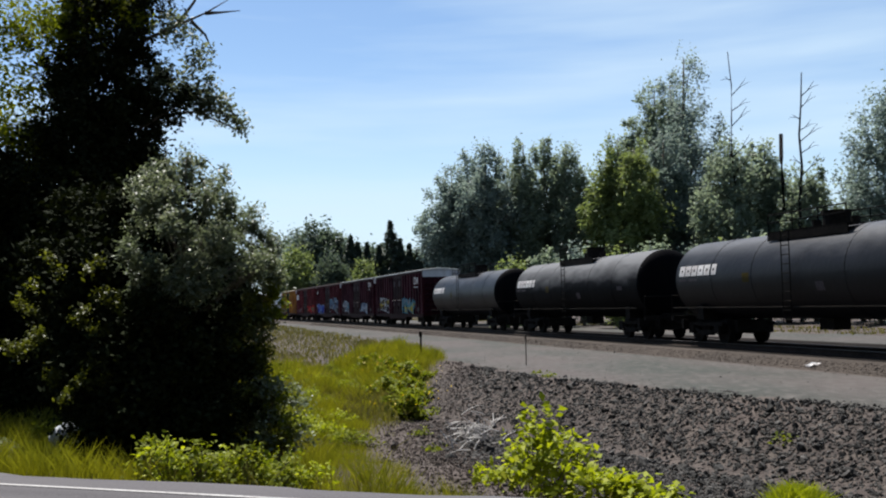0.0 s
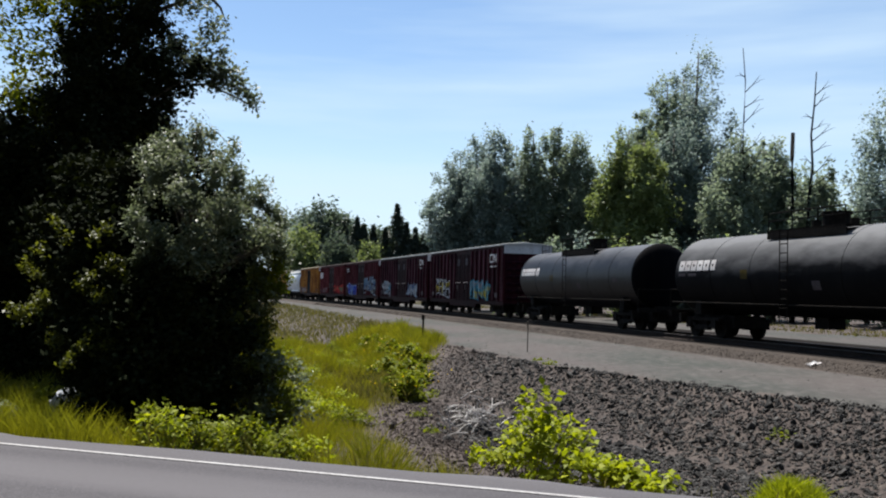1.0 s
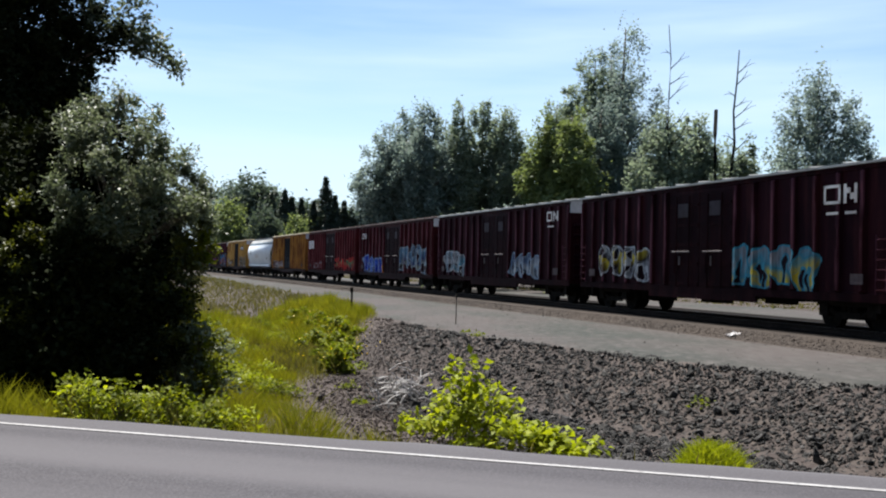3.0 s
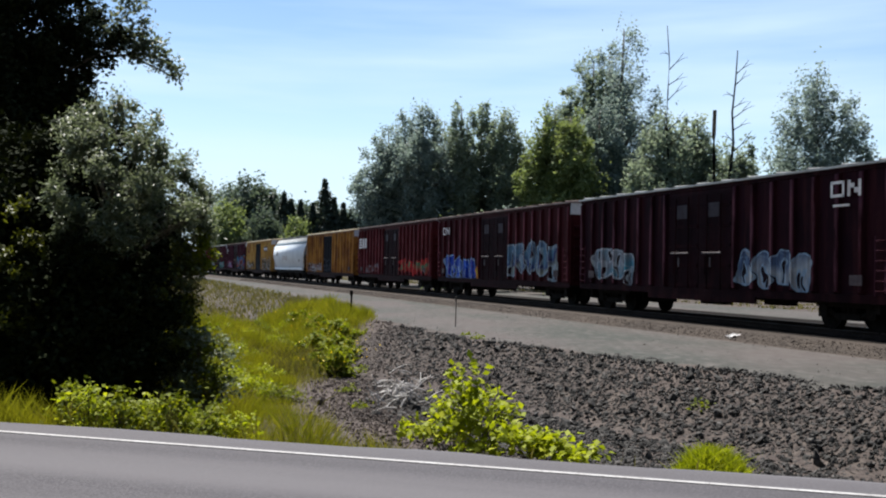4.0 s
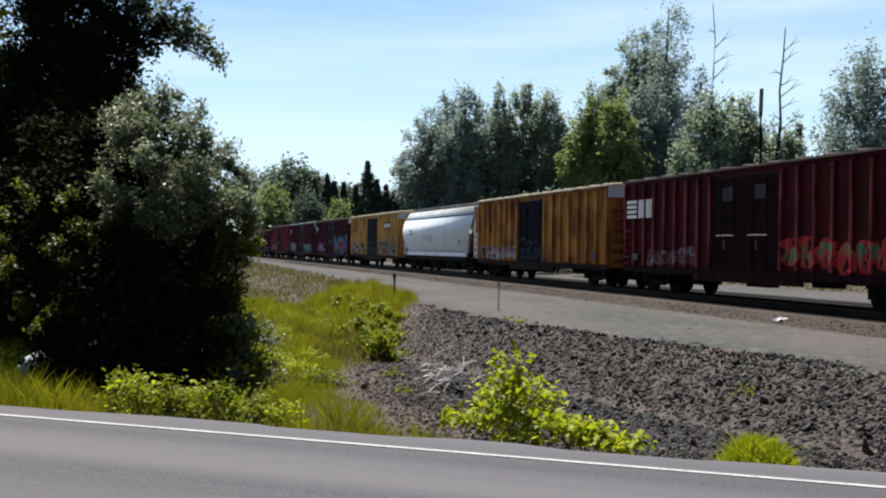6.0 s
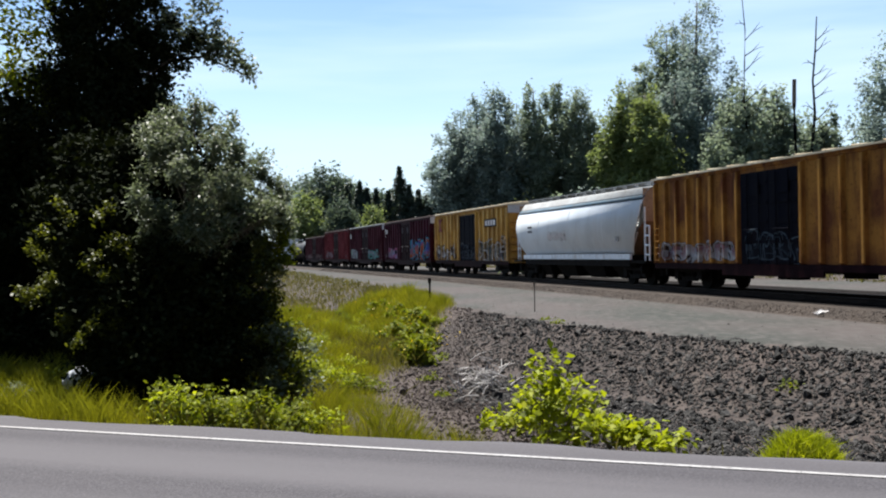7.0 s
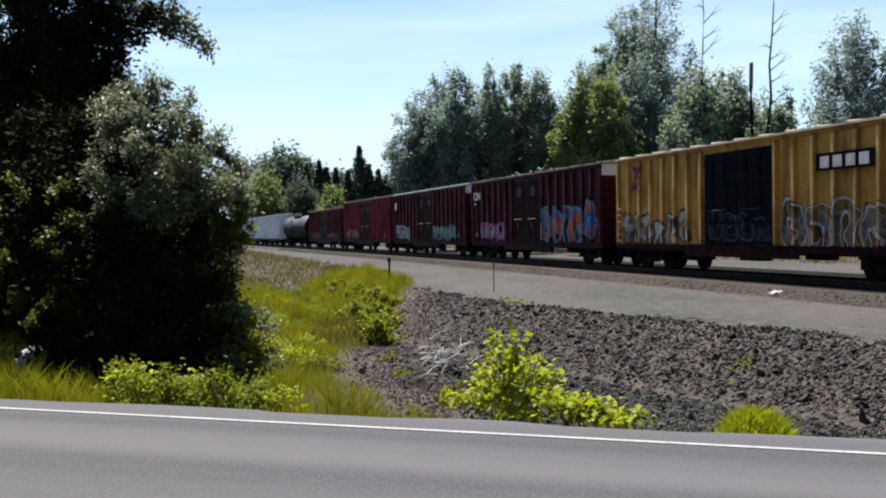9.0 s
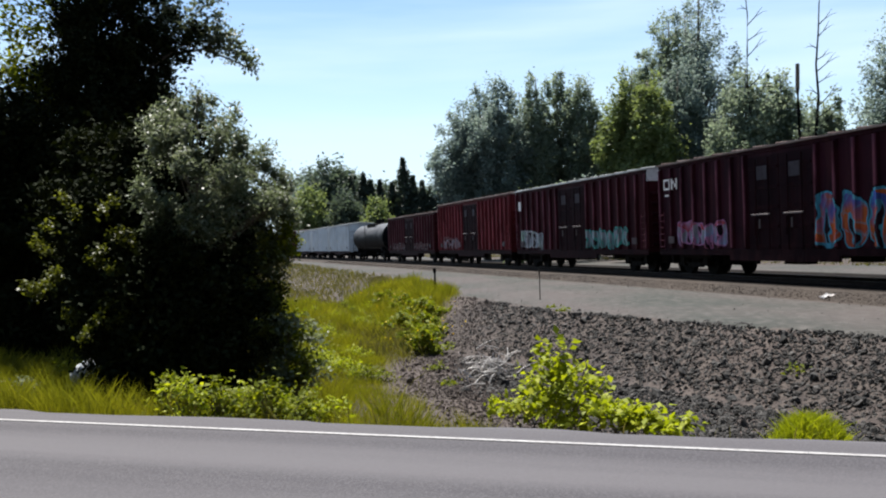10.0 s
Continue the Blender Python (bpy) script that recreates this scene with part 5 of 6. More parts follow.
# Near-black leaf mass puts the willow's own shade into leaf colour.
broad_tree("willow_shade_core", H0, "dense dark leaf mass standing for the willow's shaded inside", LEAF_DARK,
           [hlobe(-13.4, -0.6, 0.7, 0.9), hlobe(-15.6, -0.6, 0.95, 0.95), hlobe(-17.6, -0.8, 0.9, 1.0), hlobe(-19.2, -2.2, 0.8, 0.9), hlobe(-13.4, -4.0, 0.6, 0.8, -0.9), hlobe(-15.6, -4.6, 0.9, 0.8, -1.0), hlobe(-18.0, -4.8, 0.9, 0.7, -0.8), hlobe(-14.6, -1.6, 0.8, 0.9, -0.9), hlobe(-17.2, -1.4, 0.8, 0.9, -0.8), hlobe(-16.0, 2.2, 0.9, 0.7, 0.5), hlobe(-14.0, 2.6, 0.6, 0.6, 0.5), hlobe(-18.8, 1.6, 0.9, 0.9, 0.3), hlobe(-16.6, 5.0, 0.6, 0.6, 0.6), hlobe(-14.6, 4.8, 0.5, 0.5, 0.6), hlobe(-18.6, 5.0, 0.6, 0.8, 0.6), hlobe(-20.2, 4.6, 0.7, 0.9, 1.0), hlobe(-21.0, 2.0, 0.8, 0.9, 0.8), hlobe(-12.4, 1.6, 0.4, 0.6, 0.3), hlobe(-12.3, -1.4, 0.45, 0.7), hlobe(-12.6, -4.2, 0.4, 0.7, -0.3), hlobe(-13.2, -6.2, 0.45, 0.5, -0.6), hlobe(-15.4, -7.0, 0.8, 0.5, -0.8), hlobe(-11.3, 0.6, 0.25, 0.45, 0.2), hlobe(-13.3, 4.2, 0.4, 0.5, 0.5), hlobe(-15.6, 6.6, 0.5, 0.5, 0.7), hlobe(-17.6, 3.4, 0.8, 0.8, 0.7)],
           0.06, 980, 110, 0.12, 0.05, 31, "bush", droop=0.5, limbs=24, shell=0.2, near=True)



def alobe(az, el, wx, wz, depth=0.0):
    return lobe(az, el, wx * RA / 17, wz * RA / 17, depth, RA, -20.5, A0[2])


# Light on the outer boughs is put in as paler leaf materials.
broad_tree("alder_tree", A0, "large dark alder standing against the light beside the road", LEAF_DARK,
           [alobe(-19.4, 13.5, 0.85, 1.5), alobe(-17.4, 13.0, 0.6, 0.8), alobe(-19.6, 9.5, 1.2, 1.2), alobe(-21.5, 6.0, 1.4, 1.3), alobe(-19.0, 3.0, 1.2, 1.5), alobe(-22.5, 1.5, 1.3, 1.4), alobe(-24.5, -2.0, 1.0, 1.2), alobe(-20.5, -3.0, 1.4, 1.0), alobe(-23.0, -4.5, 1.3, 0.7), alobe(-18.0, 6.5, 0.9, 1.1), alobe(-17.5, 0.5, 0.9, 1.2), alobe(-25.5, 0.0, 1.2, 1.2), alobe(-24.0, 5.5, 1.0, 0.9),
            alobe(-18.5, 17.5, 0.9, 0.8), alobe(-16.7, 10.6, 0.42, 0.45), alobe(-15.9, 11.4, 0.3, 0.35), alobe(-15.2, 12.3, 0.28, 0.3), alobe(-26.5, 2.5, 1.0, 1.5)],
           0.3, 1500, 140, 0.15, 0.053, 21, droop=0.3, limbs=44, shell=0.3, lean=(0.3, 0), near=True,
           extra=[("leafy_branch", LEAF_WILLOW, [alobe(-14.9, 12.2, 0.32, 0.22), alobe(-13.7, 11.7, 0.25, 0.16), alobe(-15.4, 13.6, 0.45, 0.5), alobe(-14.0, 12.7, 0.35, 0.3), alobe(-13.0, 11.9, 0.25, 0.14), alobe(-12.2, 11.2, 0.16, 0.06), alobe(-11.6, 10.7, 0.1, 0.02), alobe(-15.2, 15.8, 0.35, 0.4), alobe(-13.9, 14.6, 0.2, 0.2)], 11, 40),
                  ("thin_foliage", LEAF_LIME, [alobe(-24.4, 12.5, 0.8, 1.0), alobe(-22.4, 15.8, 0.8, 0.6), alobe(-20.6, 15.0, 0.5, 0.5), alobe(-23.5, 9.0, 0.6, 0.5), alobe(-18.0, 16.5, 0.5, 0.4)], 20, 42)])


def alder_twigs():
    """Bare twigs that stand out of the crown, and the bough over the willow."""
    tree = thing("leaning_bough", "long thin bough of the alder against the sky", "branch", at=pose(*A0))
    bm = bmesh.new()
    for pts in (((-18.0, 12.0), (-16.0, 11.2), (-14.2, 11.5), (-12.6, 10.9), (-11.2, 10.3)), ((-17.5, 15.0), (-15.2, 16.2), (-13.6, 17.0), (-12.2, 17.9)), ((-15.2, 16.2), (-14.2, 17.6), (-13.9, 18.8)), ((-13.6, 17.0), (-12.8, 17.1), (-11.6, 17.3)), ((-14.4, 16.5), (-13.6, 15.8), (-13.2, 14.9)), ((-14.2, 11.5), (-13.2, 12.2), (-12.6, 12.6))):
        p = [(RA * math.tan(radians(a + 20.5)), 0.0, EYE + RA * math.tan(radians(e)) - A0[2]) for a, e in pts]
        tube(bm, p, [0.05 * (1 - 0.85 * k / (len(p) - 1)) for k in range(len(p))], 5)
    part("wood", bm, BARK, tree, smooth=True)


alder_twigs()
# Dark trees added beyond the alder to blacken the gaps in its crown.
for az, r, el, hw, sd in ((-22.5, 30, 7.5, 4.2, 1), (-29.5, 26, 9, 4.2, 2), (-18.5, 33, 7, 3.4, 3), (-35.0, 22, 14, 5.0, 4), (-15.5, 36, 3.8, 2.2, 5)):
    far_tree(az, r, el, hw, "dark tree added beyond the alder to darken its gaps", LEAF_DARK, 500 + sd, "round", "backing_tree", dens=2.2, leaf=0.09, per=50)

# ---- stones, grass and weeds ----
T0 = (1 + 5 ** 0.5) / 2
ICO_V = np.array([(-1, T0, 0), (1, T0, 0), (-1, -T0, 0), (1, -T0, 0), (0, -1, T0), (0, 1, T0), (0, -1, -T0), (0, 1, -T0), (T0, 0, -1), (T0, 0, 1), (-T0, 0, -1), (-T0, 0, 1)]) / 1.9
ICO_F = np.array([(0, 11, 5), (0, 5, 1), (0, 1, 7), (0, 7, 10), (0, 10, 11), (1, 5, 9), (5, 11, 4), (11, 10, 2), (10, 7, 6), (7, 1, 8), (3, 9, 4), (3, 4, 2), (3, 2, 6), (3, 6, 8), (3, 8, 9), (4, 9, 5), (2, 4, 11), (6, 2, 10), (8, 6, 7), (9, 8, 1)])


def stones(name, pts, sizes, mat, label, category, seed):
    """Loose angular stones at the places, as one mass."""
    r = np.random.default_rng(seed)
    n = len(pts)
    q = r.normal(size=(n, 4))
    q /= np.linalg.norm(q, axis=1)[:, None]
    w, x, y, z = q.T
    rot = np.stack([np.stack([1 - 2 * (y * y + z * z), 2 * (x * y - z * w), 2 * (x * z + y * w)], 1), np.stack([2 * (x * y + z * w), 1 - 2 * (x * x + z * z), 2 * (y * z - x * w)], 1), np.stack([2 * (x * z - y * w), 2 * (y * z + x * w), 1 - 2 * (x * x + y * y)], 1)], 1)
    v = ICO_V[None] * (0.55 + 0.8 * r.random((n, 12, 1))) * np.array((1.25, 1.0, 0.68)) * sizes[:, None, None]
    v = np.einsum("nij,nkj->nki", rot, v)
    v = v + pts[:, None, :]
    verts = v.reshape(-1, 3)
    faces = (ICO_F[None] + 12 * np.arange(n)[:, None, None]).reshape(-1)
    me = bpy.data.meshes.new(name)
    me.vertices.add(len(verts))
    me.vertices.foreach_set("co", verts.astype(np.float32).ravel())
    me.loops.add(len(faces))
    me.loops.foreach_set("vertex_index", faces.astype(np.int32))
    me.polygons.add(len(faces) // 3)
    me.polygons.foreach_set("loop_start", np.arange(0, len(faces), 3, dtype=np.int32))
    me.update(calc_edges=True)
    me.shade_flat()
    me.materials.append(mat)
    return tagged(new(name, me), label, category, kind="stuff")


rng = np.random.default_rng(77)


def scatter(n, x0, x1, y0, y1, keep):
    x, y = rng.uniform(x0, x1, n), rng.uniform(y0, y1, n)
    k = keep(x, y)
    x, y = x[k], y[k]
    return np.stack((x, y, ground_z(x, y)), 1)


def verge(x, y):
    return ROAD_N[0] * x + ROAD_N[1] * y - ROAD_EDGE


def grass_limit(y):
    """Where the grass of the bank gives way to stones."""
    return np.interp(y, [8, 12, 14, 17, 21, 27, 32, 37, 60], [1.0, 0.7, 0.3, -0.8, -1.8, -1.3, -0.7, 0.2, 3.0])


def on_bank(x, y):
    u = rail_gap(x, y)
    return (u > bank_edge(y) - 0.25 + 0.25 * np.sin(2.0 * y)) & (verge(x, y) > 0.15) & (x > grass_limit(y) - 0.3 + rng.normal(size=x.shape) * 0.35)


p = scatter(230000, -2, 15, 4, 36, on_bank)
p = p[rng.random(len(p)) < np.clip(18.0 / np.hypot(p[:, 0], p[:, 1]), 0.3, 1) * np.clip(0.25 + 0.6 * (p[:, 0] - grass_limit(p[:, 1])), 0.25, 1)]
size = 0.0205 * np.exp(rng.normal(size=len(p)) * 0.5)
p[:, 2] += size * 0.2
brown = p[:, 0] + rng.normal(size=len(p)) * 0.5 < grass_limit(p[:, 1]) + 2.0
stones("earth_clods", p[brown], size[brown] * 0.7, EARTH, "brown earth clods where the grass ends", "earth", 4)
p, size = p[~brown], size[~brown]
stones("bank_stones", p, size, STONE, "dark angular stones covering the railway bank", "stones", 3)
p = scatter(5000, -2, 15, 6, 60, lambda x, y: (rail_gap(x, y) > 1.2) & (rail_gap(x, y) < bank_edge(y)) & (verge(x, y) > 0.3))
p[:, 2] += 0.03
stones("road_pebbles", p, 0.011 * np.exp(rng.normal(size=len(p)) * 0.4), SERVICE, "small grey pebbles on the service road", "pebbles", 5)
s = rng.uniform(-30, 90, 16000)
o = rng.uniform(-1.15, -0.4, 16000)
p = np.array([(*along(a, b)[:2], float(np.interp(b, [-1.25, -0.55, -0.1, 0.3], [-0.36, -0.17, -0.075, -0.075]))) for a, b in zip(s, o)])
stones("ballast_stones", p, 0.015 * np.exp(rng.normal(size=len(p)) * 0.3), BALLAST, "loose brown ballast stones beside the rails", "ballast", 6)


def blades(name, pts, heights, width, mat, label, category, lean=0.35, kind="stuff", parent=None, push=None):
    """Grass blades: narrow bent kites standing at the places."""
    n = len(pts)
    a = rng.random(n) * 6.283
    side = np.stack((np.cos(a), np.sin(a), np.zeros(n)), 1)
    bend = rng.normal(size=(n, 3)) * lean
    if push is not None:
        bend[:, :2] += push
    bend[:, 2] = 0
    w = (width * (0.6 + 0.8 * rng.random(n)))[:, None]
    h = heights[:, None]
    up = np.array((0, 0, 1.0))
    v = np.empty((n, 4, 3))
    v[:, 0] = pts - up * 0.04
    v[:, 1] = pts + side * w + (up * 0.55 + bend * 0.3) * h
    v[:, 2] = pts + (up + bend) * h
    v[:, 3] = pts - side * w + (up * 0.5 + bend * 0.3) * h
    me = quads_mesh(name, v.reshape(-1, 3))
    if parent:
        return hang(name, me, mat, parent)
    me.materials.append(mat)
    return tagged(new(name, me), label, category, kind=kind)


def in_grass(x, y):
    return (x < grass_limit(y) + rng.normal(size=x.shape) * 0.3) & (rail_gap(x, y) > bank_edge(y) - 0.3 + 0.3 * np.sin(1.7 * y)) & (verge(x, y) > 0.5)


def tussocks(x, y, cell=0.75):
    """For each place: distance to the nearest tussock's heart, the way there, and that tussock's own chance value."""
    best = np.full(x.shape, 9.0)
    dx, dy, own = np.zeros(x.shape), np.zeros(x.shape), np.zeros(x.shape)
    for i in (-1, 0, 1):
        for j in (-1, 0, 1):
            cx, cy = np.floor(x / cell) + i, np.floor(y / cell) + j
            h1 = np.abs(np.sin(cx * 127.1 + cy * 311.7) * 43758.5453) % 1
            h2 = np.abs(np.sin(cx * 269.5 + cy * 183.3) * 24634.6345) % 1
            ex, ey = x - (cx + h1) * cell, y - (cy + h2) * cell
            d = np.hypot(ex, ey)
            k = d < best
            best, dx, dy = np.where(k, d, best), np.where(k, ex, dx), np.where(k, ey, dy)
            own = np.where(k, np.abs(np.sin(cx * 41.3 + cy * 97.9) * 15731.7) % 1, own)
    return best, dx, dy, own


p = scatter(900000, -11, 3, 8, 44, in_grass)
near_t, tdx, tdy, own = tussocks(p[:, 0], p[:, 1])
edge_t = smooth(-0.4, 0.9, grass_limit(p[:, 1]) - p[:, 0])
keep = rng.random(len(p)) < (0.22 + 0.78 * np.exp(-(near_t / 0.36) ** 2)) * (0.3 + 0.7 * edge_t) * (0.45 + 0.55 * own)
p, near_t, tdx, tdy, own, edge_t = p[keep], near_t[keep], tdx[keep], tdy[keep], own[keep], edge_t[keep]
hgt = (0.3 + 0.3 * rng.random(len(p))) * (0.42 + 0.95 * own ** 2 * np.exp(-(near_t / 0.4) ** 2) + 0.45 * smooth(28, 33, p[:, 1])) * (0.4 + 0.6 * edge_t)
blades("bank_grass", p, hgt, 0.00016 * np.hypot(p[:, 0], p[:, 1]), GRASS, "tall yellow-green tussocky grass on the ditch bank", "grass", 0.2, push=np.stack((tdx, tdy), 1) * 0.5)
p = scatter(26000, -6, 3, 9, 50, lambda x, y: in_grass(x, y) & (wavy(x * 1.3, y * 0.9) > 0.1))
blades("dry_grass", p, 0.3 + 0.35 * rng.random(len(p)), 0.0004 * np.hypot(p[:, 0], p[:, 1]), GRASS_DRY, "dry straw-coloured grass among the green", "grass")
dx, dy, dz = facing(-9.3, -5.2)
p = scatter(5000, dx - 0.9, dx + 0.7, dy - 0.8, dy + 0.8, lambda x, y: np.hypot(x - dx, y - dy) < 0.75)
blades("straw", p, 0.25 + 0.4 * rng.random(len(p)), 0.005, GRASS_DRY, "dead straw-coloured stalks beside the willow bush", "grass", 0.5)
p = scatter(60000, -34, 4, 38, 130, lambda x, y: (rail_gap(x, y) > bank_edge(y) - 0.6 + 0.5 * np.sin(y)) & (rail_gap(x, y) < bank_edge(y) + 14))
blades("far_grass", p, 0.12 + 0.25 * rng.random(len(p)), 0.03, GRASS_DRY, "dry brown grass along the far service road", "grass")
VERGE_WEEDS = []
p = scatter(230000, -14, -3.2, 8, 16, lambda x, y: (verge(x, y) > 0.25) & (verge(x, y) < 3.2) & (x < -3.6 + rng.normal(size=x.shape) * 0.5))
near_t, tdx, tdy, own = tussocks(p[:, 0], p[:, 1], 0.45)
keep = rng.random(len(p)) < 0.3 + 0.7 * np.exp(-(near_t / 0.25) ** 2)
p, own = p[keep], own[keep]
blades("verge_grass", p, (0.2 + 0.32 * rng.random(len(p)) ** 1.5) * (0.65 + 0.7 * own), 0.0023, GRASS, "tall seeding grass along the road verge", "grass", 0.25)
for i in range(3):
    az, el = -24.6 + 2.6 * i, -6.9 + 0.8 * math.sin(2.1 * i) - 0.06 * i
    x, y, z = facing(az, el - 1.2)
    VERGE_WEEDS.append((az, el, math.hypot(x, y)))
p = scatter(2500, -14, 12, 7, 16, lambda x, y: (verge(x, y) > 0.0) & (verge(x, y) < 0.45))
blades("edge_grass", p, 0.05 + 0.1 * rng.random(len(p)), 0.008, GRASS_DRY, "short dry grass at the edge of the asphalt", "grass")
s = rng.uniform(-20, 140, 9000)
o = rng.uniform(15, 24, 9000)
p = np.array([(*along(a, b)[:2], 0.0) for a, b in zip(s, o)])
p[:, 2] = ground_z(p[:, 0], p[:, 1])
blades("yard_grass", p, 0.08 + 0.16 * rng.random(len(p)), 0.04, GRASS_DRY, "dry yellow grass beyond the gravel yard", "grass")


def weed(name, az, el_top, r, lobes, label, mat, seed, leaf=0.05, clumps=60, per=24, stems=14, category="shrub"):
    """A leafy weed or young shrub: thin stems with leaves in sprays. Lobes: bearing, elevation, half width, half height."""
    at = bearing(az, r)
    r1 = np.random.default_rng(seed)
    plant = thing(name, label, category, at=pose(*at))
    ls = [lobe(a, e, wx, wz, 0.0, r, az, at[2]) for a, e, wx, wz in lobes]
    tot = sum(l[3] * l[5] for l in ls)
    cl = np.concatenate([in_lobe(r1, l, max(2, int(clumps * l[3] * l[5] / tot)), 0.2) for l in ls])
    bm = bmesh.new()
    for c in cl[r1.permutation(len(cl))[:stems]]:
        m = (c[0] * 0.35, c[1] * 0.35, c[2] * 0.55)
        tube(bm, [(c[0] * 0.2, c[1] * 0.2, -0.05), m, tuple(c)], [0.014, 0.01, 0.004], 4)
        part("stem", bm, BARK, plant)
        bm = bmesh.new()
    bm.free()
    cen = np.repeat(cl, per, 0) + r1.normal(size=(len(cl) * per, 3)) * (0.085, 0.085, 0.05)
    hang("foliage", leaves("foliage", cen, r1, leaf, 0.2, 0.6, level=0.6), mat, plant)
    return plant


weed("young_shrub", 4.9, -5.7, 10.8, [(5.5, -6.3, 0.2, 0.12), (4.8, -7.3, 0.26, 0.15), (6.3, -8.1, 0.3, 0.16), (4.2, -8.9, 0.42, 0.2), (6.4, -9.2, 0.42, 0.18), (2.9, -9.9, 0.3, 0.12), (7.9, -8.3, 0.1, 0.08), (5.4, -10.2, 0.6, 0.16)], "bright yellow-green young shrub in front of the stony bank", LEAF_BRIGHT, 41, 0.048, 62, 20, 26)
weed("low_bramble", 10.0, -9, 10.2, [(8.8, -10.0, 0.28, 0.09), (10.3, -10.4, 0.3, 0.08), (11.8, -10.7, 0.22, 0.07), (12.8, -10.6, 0.1, 0.05)], "low yellow-green bramble creeping along the ditch", LEAF_BRIGHT, 42, 0.05, 34, 20)
for i in range(11):
    az = -16.6 + 0.88 * i + 0.3 * math.sin(3.3 * i)
    e = -7.7 - 0.14 * i + 0.75 * math.sin(2.4 * i) + 0.5 * math.sin(5.1 * i + 1)
    weed("bramble", az, e, 11.3 - 0.06 * i + 0.6 * math.sin(3.7 * i), [(az, e - 0.1, 0.07, 0.16), (az + 0.6, e - 1.1, 0.16, 0.14), (az - 0.5, e - 0.6, 0.1, 0.16), (az + 0.2, e - 1.9, 0.26, 0.12)], "bright green bramble at the road verge" if i % 3 else "bright green bramble with long stems at the road verge", LEAF_BRIGHT if i % 3 == 1 else LEAF_LIME, 60 + i, 0.032, 24, 24)
for i, (az, el) in enumerate(((-8.4, -4.8), (-7.8, -6.4), (-9.2, -6.2), (-9.0, -5.2), (-7.0, -6.9), (-8.2, -5.6), (-6.4, -6.2), (-5.6, -7.4))):
    x, y, z = facing(az, el - 0.6)
    weed("nettle_clump", az, el, math.hypot(x, y), [(az, el, 0.32, 0.16), (az + 0.8, el - 0.4, 0.3, 0.18), (az - 0.7, el - 0.2, 0.24, 0.14)], "green leafy weeds among the tall grass", LEAF_LIME if i % 2 else LEAF_BRIGHT, 120 + i, 0.038, 34, 24, 10, "weeds")
weeds = np.random.default_rng(61)
for i in range(22):
    az, el = weeds.uniform(-9.4, -3.2), weeds.uniform(-7.4, -4.2)
    x, y, z = facing(az, el)
    weed("ditch_weed", az, el, math.hypot(x, y), [(az, el + 0.9, 0.2, 0.14), (az + 0.7, el + 0.5, 0.26, 0.14), (az - 0.6, el + 0.4, 0.22, 0.14)], "low leafy green weed in the tall grass", LEAF_BRIGHT if i % 3 == 0 else LEAF_LIME, 400 + i, 0.024, 34, 26, 6, "weeds")
for i, (az, el, r) in enumerate(VERGE_WEEDS):
    weed("verge_weed", az, el, r, [(az, el, 0.28, 0.14), (az + 0.6, el - 0.4, 0.24, 0.12), (az - 0.6, el - 0.3, 0.24, 0.1)], "olive leafy weed in the grass of the road verge", LEAF_LIME if i % 3 else LEAF_WILLOW, 150 + i, 0.04, 22, 18, 10, "weeds")
for i, (az, el) in enumerate(((-11.0, -4.0), (-10.1, -4.2), (-9.4, -4.8), (-11.6, -4.6))):
    weed("pale_shrub", az, el, 14.8 + 0.2 * i, [(az, el, 0.3, 0.16), (az + 0.8, el - 0.5, 0.26, 0.14), (az - 0.5, el - 0.9, 0.26, 0.2), (az, el - 1.7, 0.3, 0.22), (az + 0.5, el - 2.6, 0.34, 0.25), (az - 0.3, el - 3.4, 0.3, 0.2)], "pale dusty shrub in front of the willow bush", LEAF_LIME if i % 2 else LEAF_WILLOW, 80 + i, 0.034, 70, 28)
for i, (az, el) in enumerate(((-3.0, -3.4), (-2.2, -3.7), (-4.0, -3.1), (-2.6, -4.4), (-2.1, -4.9), (-3.3, -4.6), (-2.5, -5.6))):
    x, y, z = facing(az, el - 0.9)
    bush = weed("broom_bush", az, el, math.hypot(x, y), [(az, el, 0.7, 0.3), (az + 0.7, el - 0.4, 0.6, 0.3)], "green bush with yellow flowers at the top of the bank", LEAF_LIME, 90 + i, 0.07, 36, 26)
    r2 = np.random.default_rng(i)
    h0 = EYE + math.hypot(x, y) * math.tan(radians(el)) - float(ground_z(x, y))
    hang("blossom", leaves("blossom", r2.normal(size=(26, 3)) * (0.5, 0.3, 0.12) + (0.1, -0.25, h0 + 0.08), r2, 0.032), FLOWER, bush, "small yellow flowers")


def tuft(az, el, r, w, label, seed):
    at = bearing(az, r)
    clump = thing("grass_tuft", label, "grass tuft", at=pose(*at))
    n = 6000
    d = rng.normal(size=(n, 2)) * w * 0.42
    q = np.clip(1 - (np.hypot(d[:, 0], d[:, 1]) / w) ** 2, 0.05, 1)
    h = (EYE + r * math.tan(radians(el)) - at[2]) * (0.45 + 0.55 * np.sqrt(q)) - 0.1
    blades("grass", np.stack((d[:, 0], d[:, 1], h * rng.random(n) ** 0.15), 1), 0.07 + 0.13 * rng.random(n) ** 2, 0.004, LEAF_BRIGHT, "", "", 0.5, parent=clump)


tuft(19.6, -9.95, 10.6, 0.5, "rounded tuft of fine green grass below the stony bank", 1)


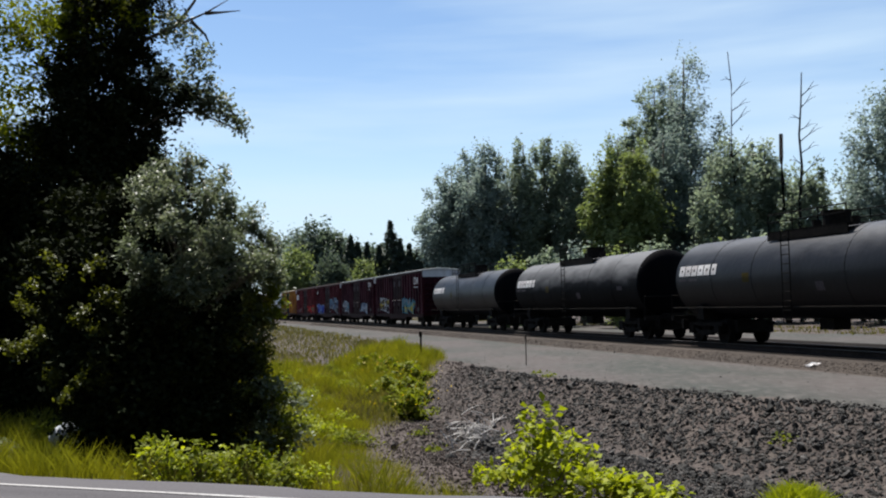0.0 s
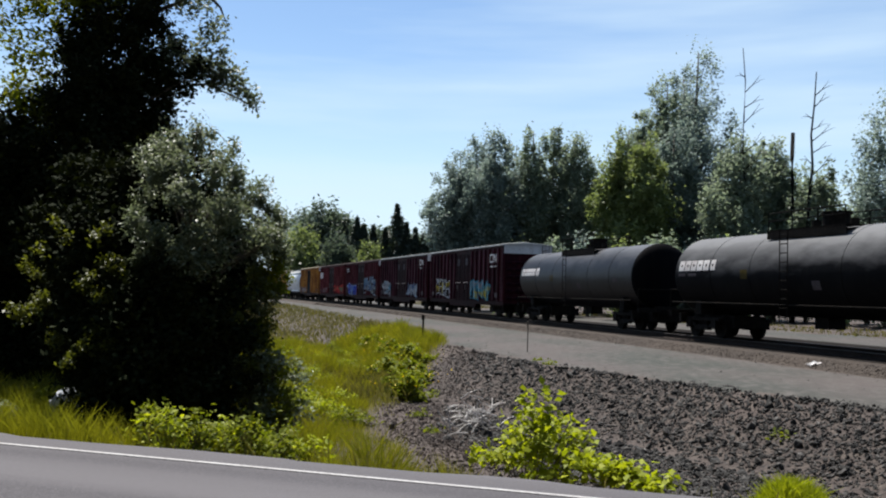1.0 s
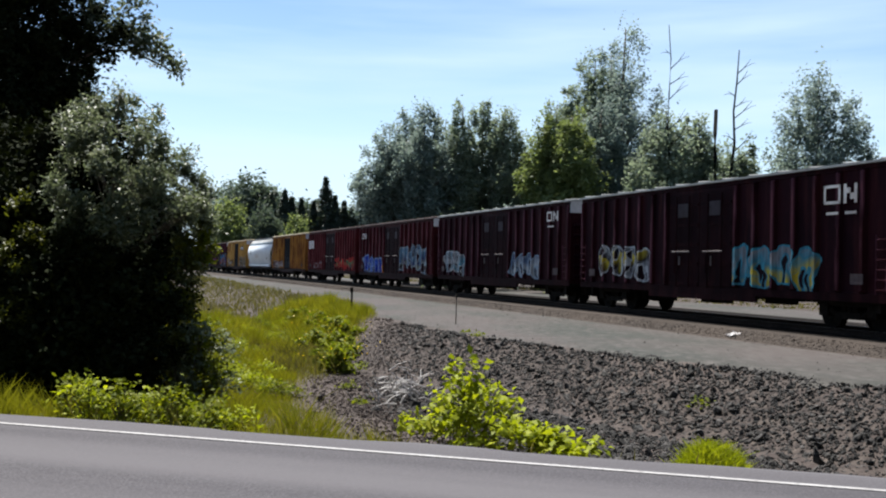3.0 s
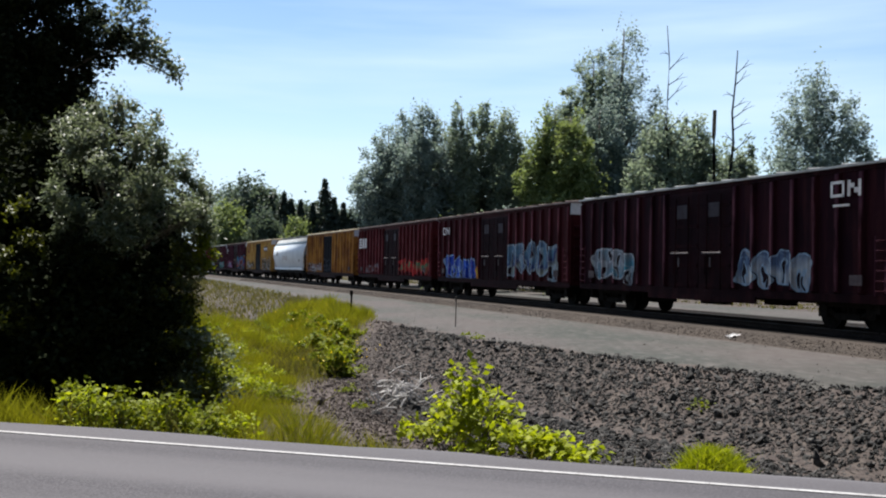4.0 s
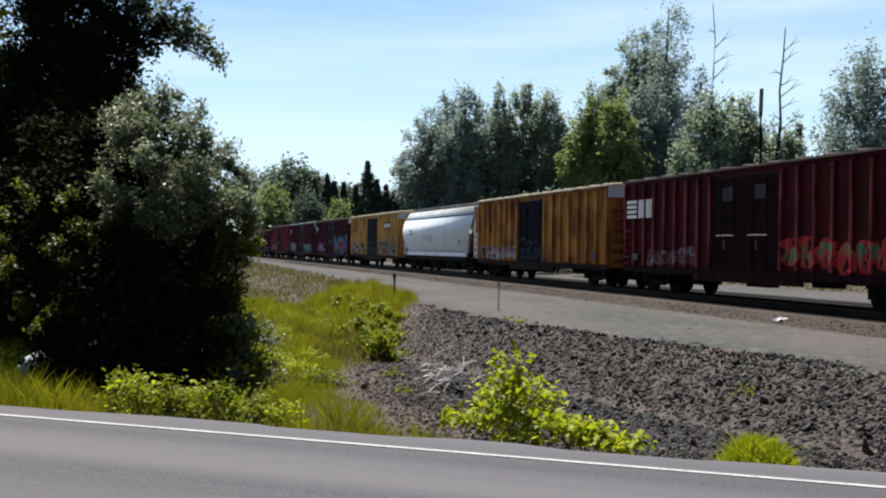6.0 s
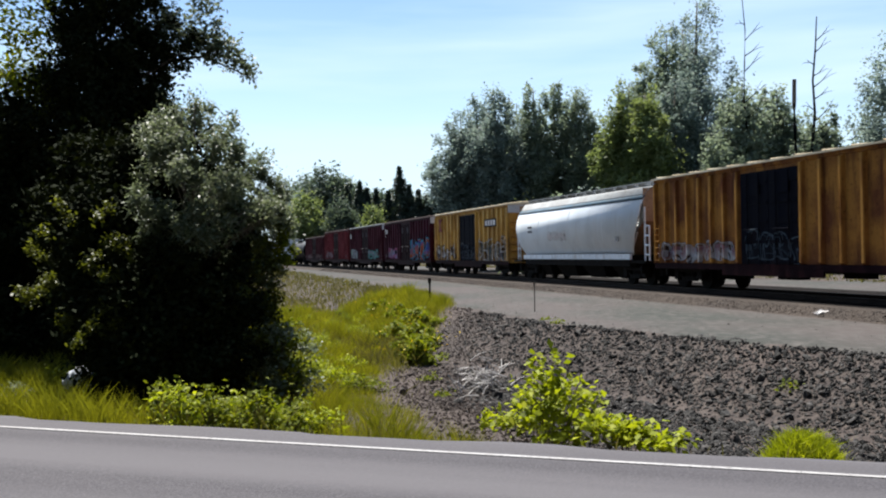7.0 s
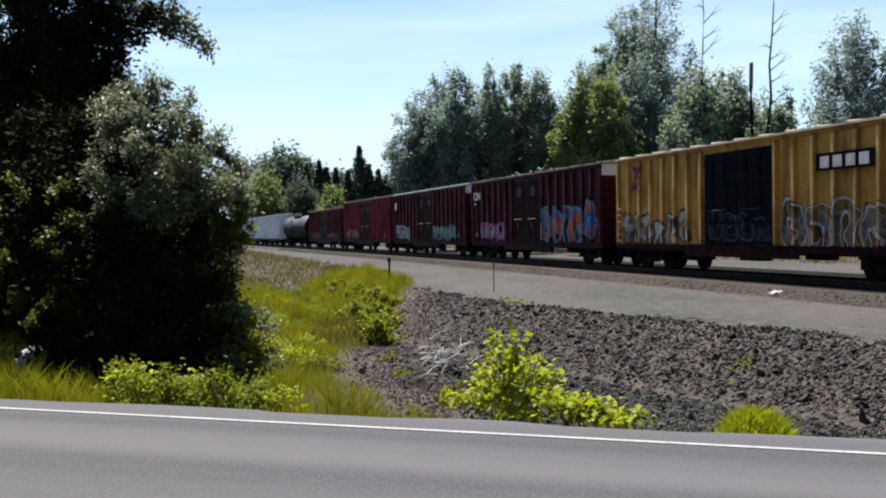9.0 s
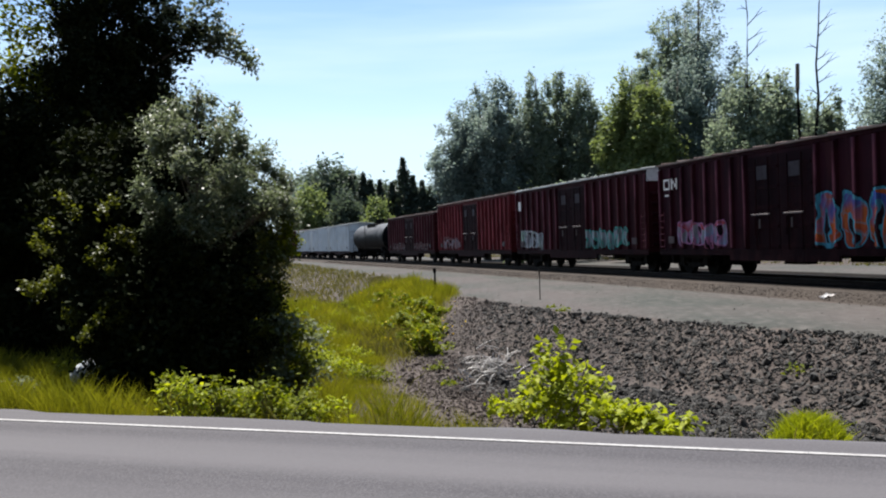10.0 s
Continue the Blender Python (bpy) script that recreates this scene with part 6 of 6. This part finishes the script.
for az, el in ((6.2, -4.2), (19.0, -7.6), (5.5, -4.0), (-0.7, -8.3), (-1.4, -7.4)):
    x, y, z = facing(az, el)
    weed("small_weed", az, el, math.hypot(x, y), [(az, el, 0.14, 0.09)], "small yellow-green weed among the stones", LEAF_LIME, int(700 + az * 7 + el), 0.04, 8, 20, 4, "weed")

# ---- small things ----


def stick_pile():
    pile = thing("dead_stick_pile", "heap of bleached dead sticks on the bank", "dead branches")
    r = np.random.default_rng(12)
    for k in range(60):
        az, el = 1.6 + r.normal() * 0.75, -7.6 + r.normal() * 0.5
        x, y, z = facing(az, el)
        L = 0.22 + 0.4 * r.random()
        a = r.normal() * 0.6 + (0.9 if k % 2 else 2.4)
        d = Vector((math.cos(a), 0.3 * r.normal(), math.sin(a) * 0.8)).normalized()
        c = Vector((x, y, z + 0.1))
        bm = bmesh.new()
        tube(bm, [c - d * L / 2, c + Vector((0, 0, 0.04)), c + d * L / 2], [0.019, 0.016, 0.008], 5)
        part("stick", bm, DRIFT, pile)


stick_pile()


def marker_post(x, y, h, r, mat, label):
    z = float(ground_z(x, y))
    post = thing("marker_post", label, "post", at=pose(x, y, z))
    bm = bmesh.new()
    bar(bm, (0, 0, -0.2), (0.01, 0, h), r, 8, r * 0.9)
    part("post", bm, mat, post)
    part("cap", boxes((-r * 1.5, r * 1.5, -r * 0.7, r * 0.7, h - 0.16, h + 0.02)), mat, post)


marker_post(-0.86, 36.6, 1.08, 0.04, IRON, "dark thin steel marker post beside the service road")
marker_post(2.63, 31.3, 1.0, 0.018, BARK, "thin weathered stake beside the service road")


def litter():
    bm = bmesh.new()
    n = 7
    g = [[bm.verts.new((0.06 * i - 0.2, 0.05 * j - 0.15, 0.06 + 0.05 * math.sin(2.3 * i + j) * math.cos(1.7 * j + i))) for j in range(n)] for i in range(n)]
    for i in range(n - 1):
        for j in range(n - 1):
            bm.faces.new((g[i][j], g[i + 1][j], g[i + 1][j + 1], g[i][j + 1]))
    bag = part("crumpled_bag", bm, WHITE_MARK, None)
    mod = bag.modifiers.new("thick", "SOLIDIFY")
    mod.thickness = 0.01
    bag.matrix_basis = pose(10.4, 27.5, -0.27, 0, -10, 20)
    tagged(bag, "crumpled white plastic bag beside the ballast", "litter")


litter()
ROCK = surface("pale grey boulder", (0.42, 0.44, 0.48), (0.34, 0.36, 0.4), (0.5, 0.5, 0.52), big=3.0, small=9.0, rough=0.9, bump=0.6)


def boulder(az, r, w, zt):
    at = bearing(az, r)
    bm = bmesh.new()
    bmesh.ops.create_icosphere(bm, subdivisions=3, radius=1.0)
    h = zt - at[2]
    for v in bm.verts:
        n = noise.noise(v.co * 1.6) * 0.3
        v.co = Vector((v.co.x * w * (1 + n), v.co.y * w * 0.7 * (1 + n), (v.co.z * 0.55 + 0.45) * h * (1 + 0.4 * n)))
    ob = part("boulder", bm, ROCK, None, smooth=True)
    ob.matrix_basis = pose(*at)
    tagged(ob, "pale grey boulder in the tall roadside grass", "rock")


boulder(-20.9, 16.5, 0.3, -0.06)

# ---- unseen trees added behind the standpoint to cut the skylight ----
for i in range(15):
    az = 88 + 13.5 * i
    far_tree(az, 26 + 5 * (i % 3), 38 + 4 * ((i * 5) % 4), 14, "unseen tree added behind the standpoint to block skylight", LEAF_FAR_DARK, 800 + i, "round", "sky_blocking_tree", dens=2.2, leaf=0.42, per=40, spread=1.3)


def motions():
    """The train rolls past at an even speed."""
    times = [0.0, 1.0, 2.0, 3.0, 4.0, 5.0, 6.0, 7.0, 8.0, 9.0, 10.0]
    for car, front, length in TRAIN:
        rows = []
        for t in times:
            x, y, a = along(front + length / 2 - SPEED * t, SIDE)
            rows.append((t, pose(x, y, RAIL_TOP_Z, 0, 0, math.degrees(a) + 180)))
        walk(car, rows)
    step = math.degrees(SPEED / FPS / 0.42)
    for wheel, (x, y, z) in WHEELS:
        walk(wheel, [(k / FPS, pose(x, y, z, 0, step * k, 0)) for k in range(301)])


motions()
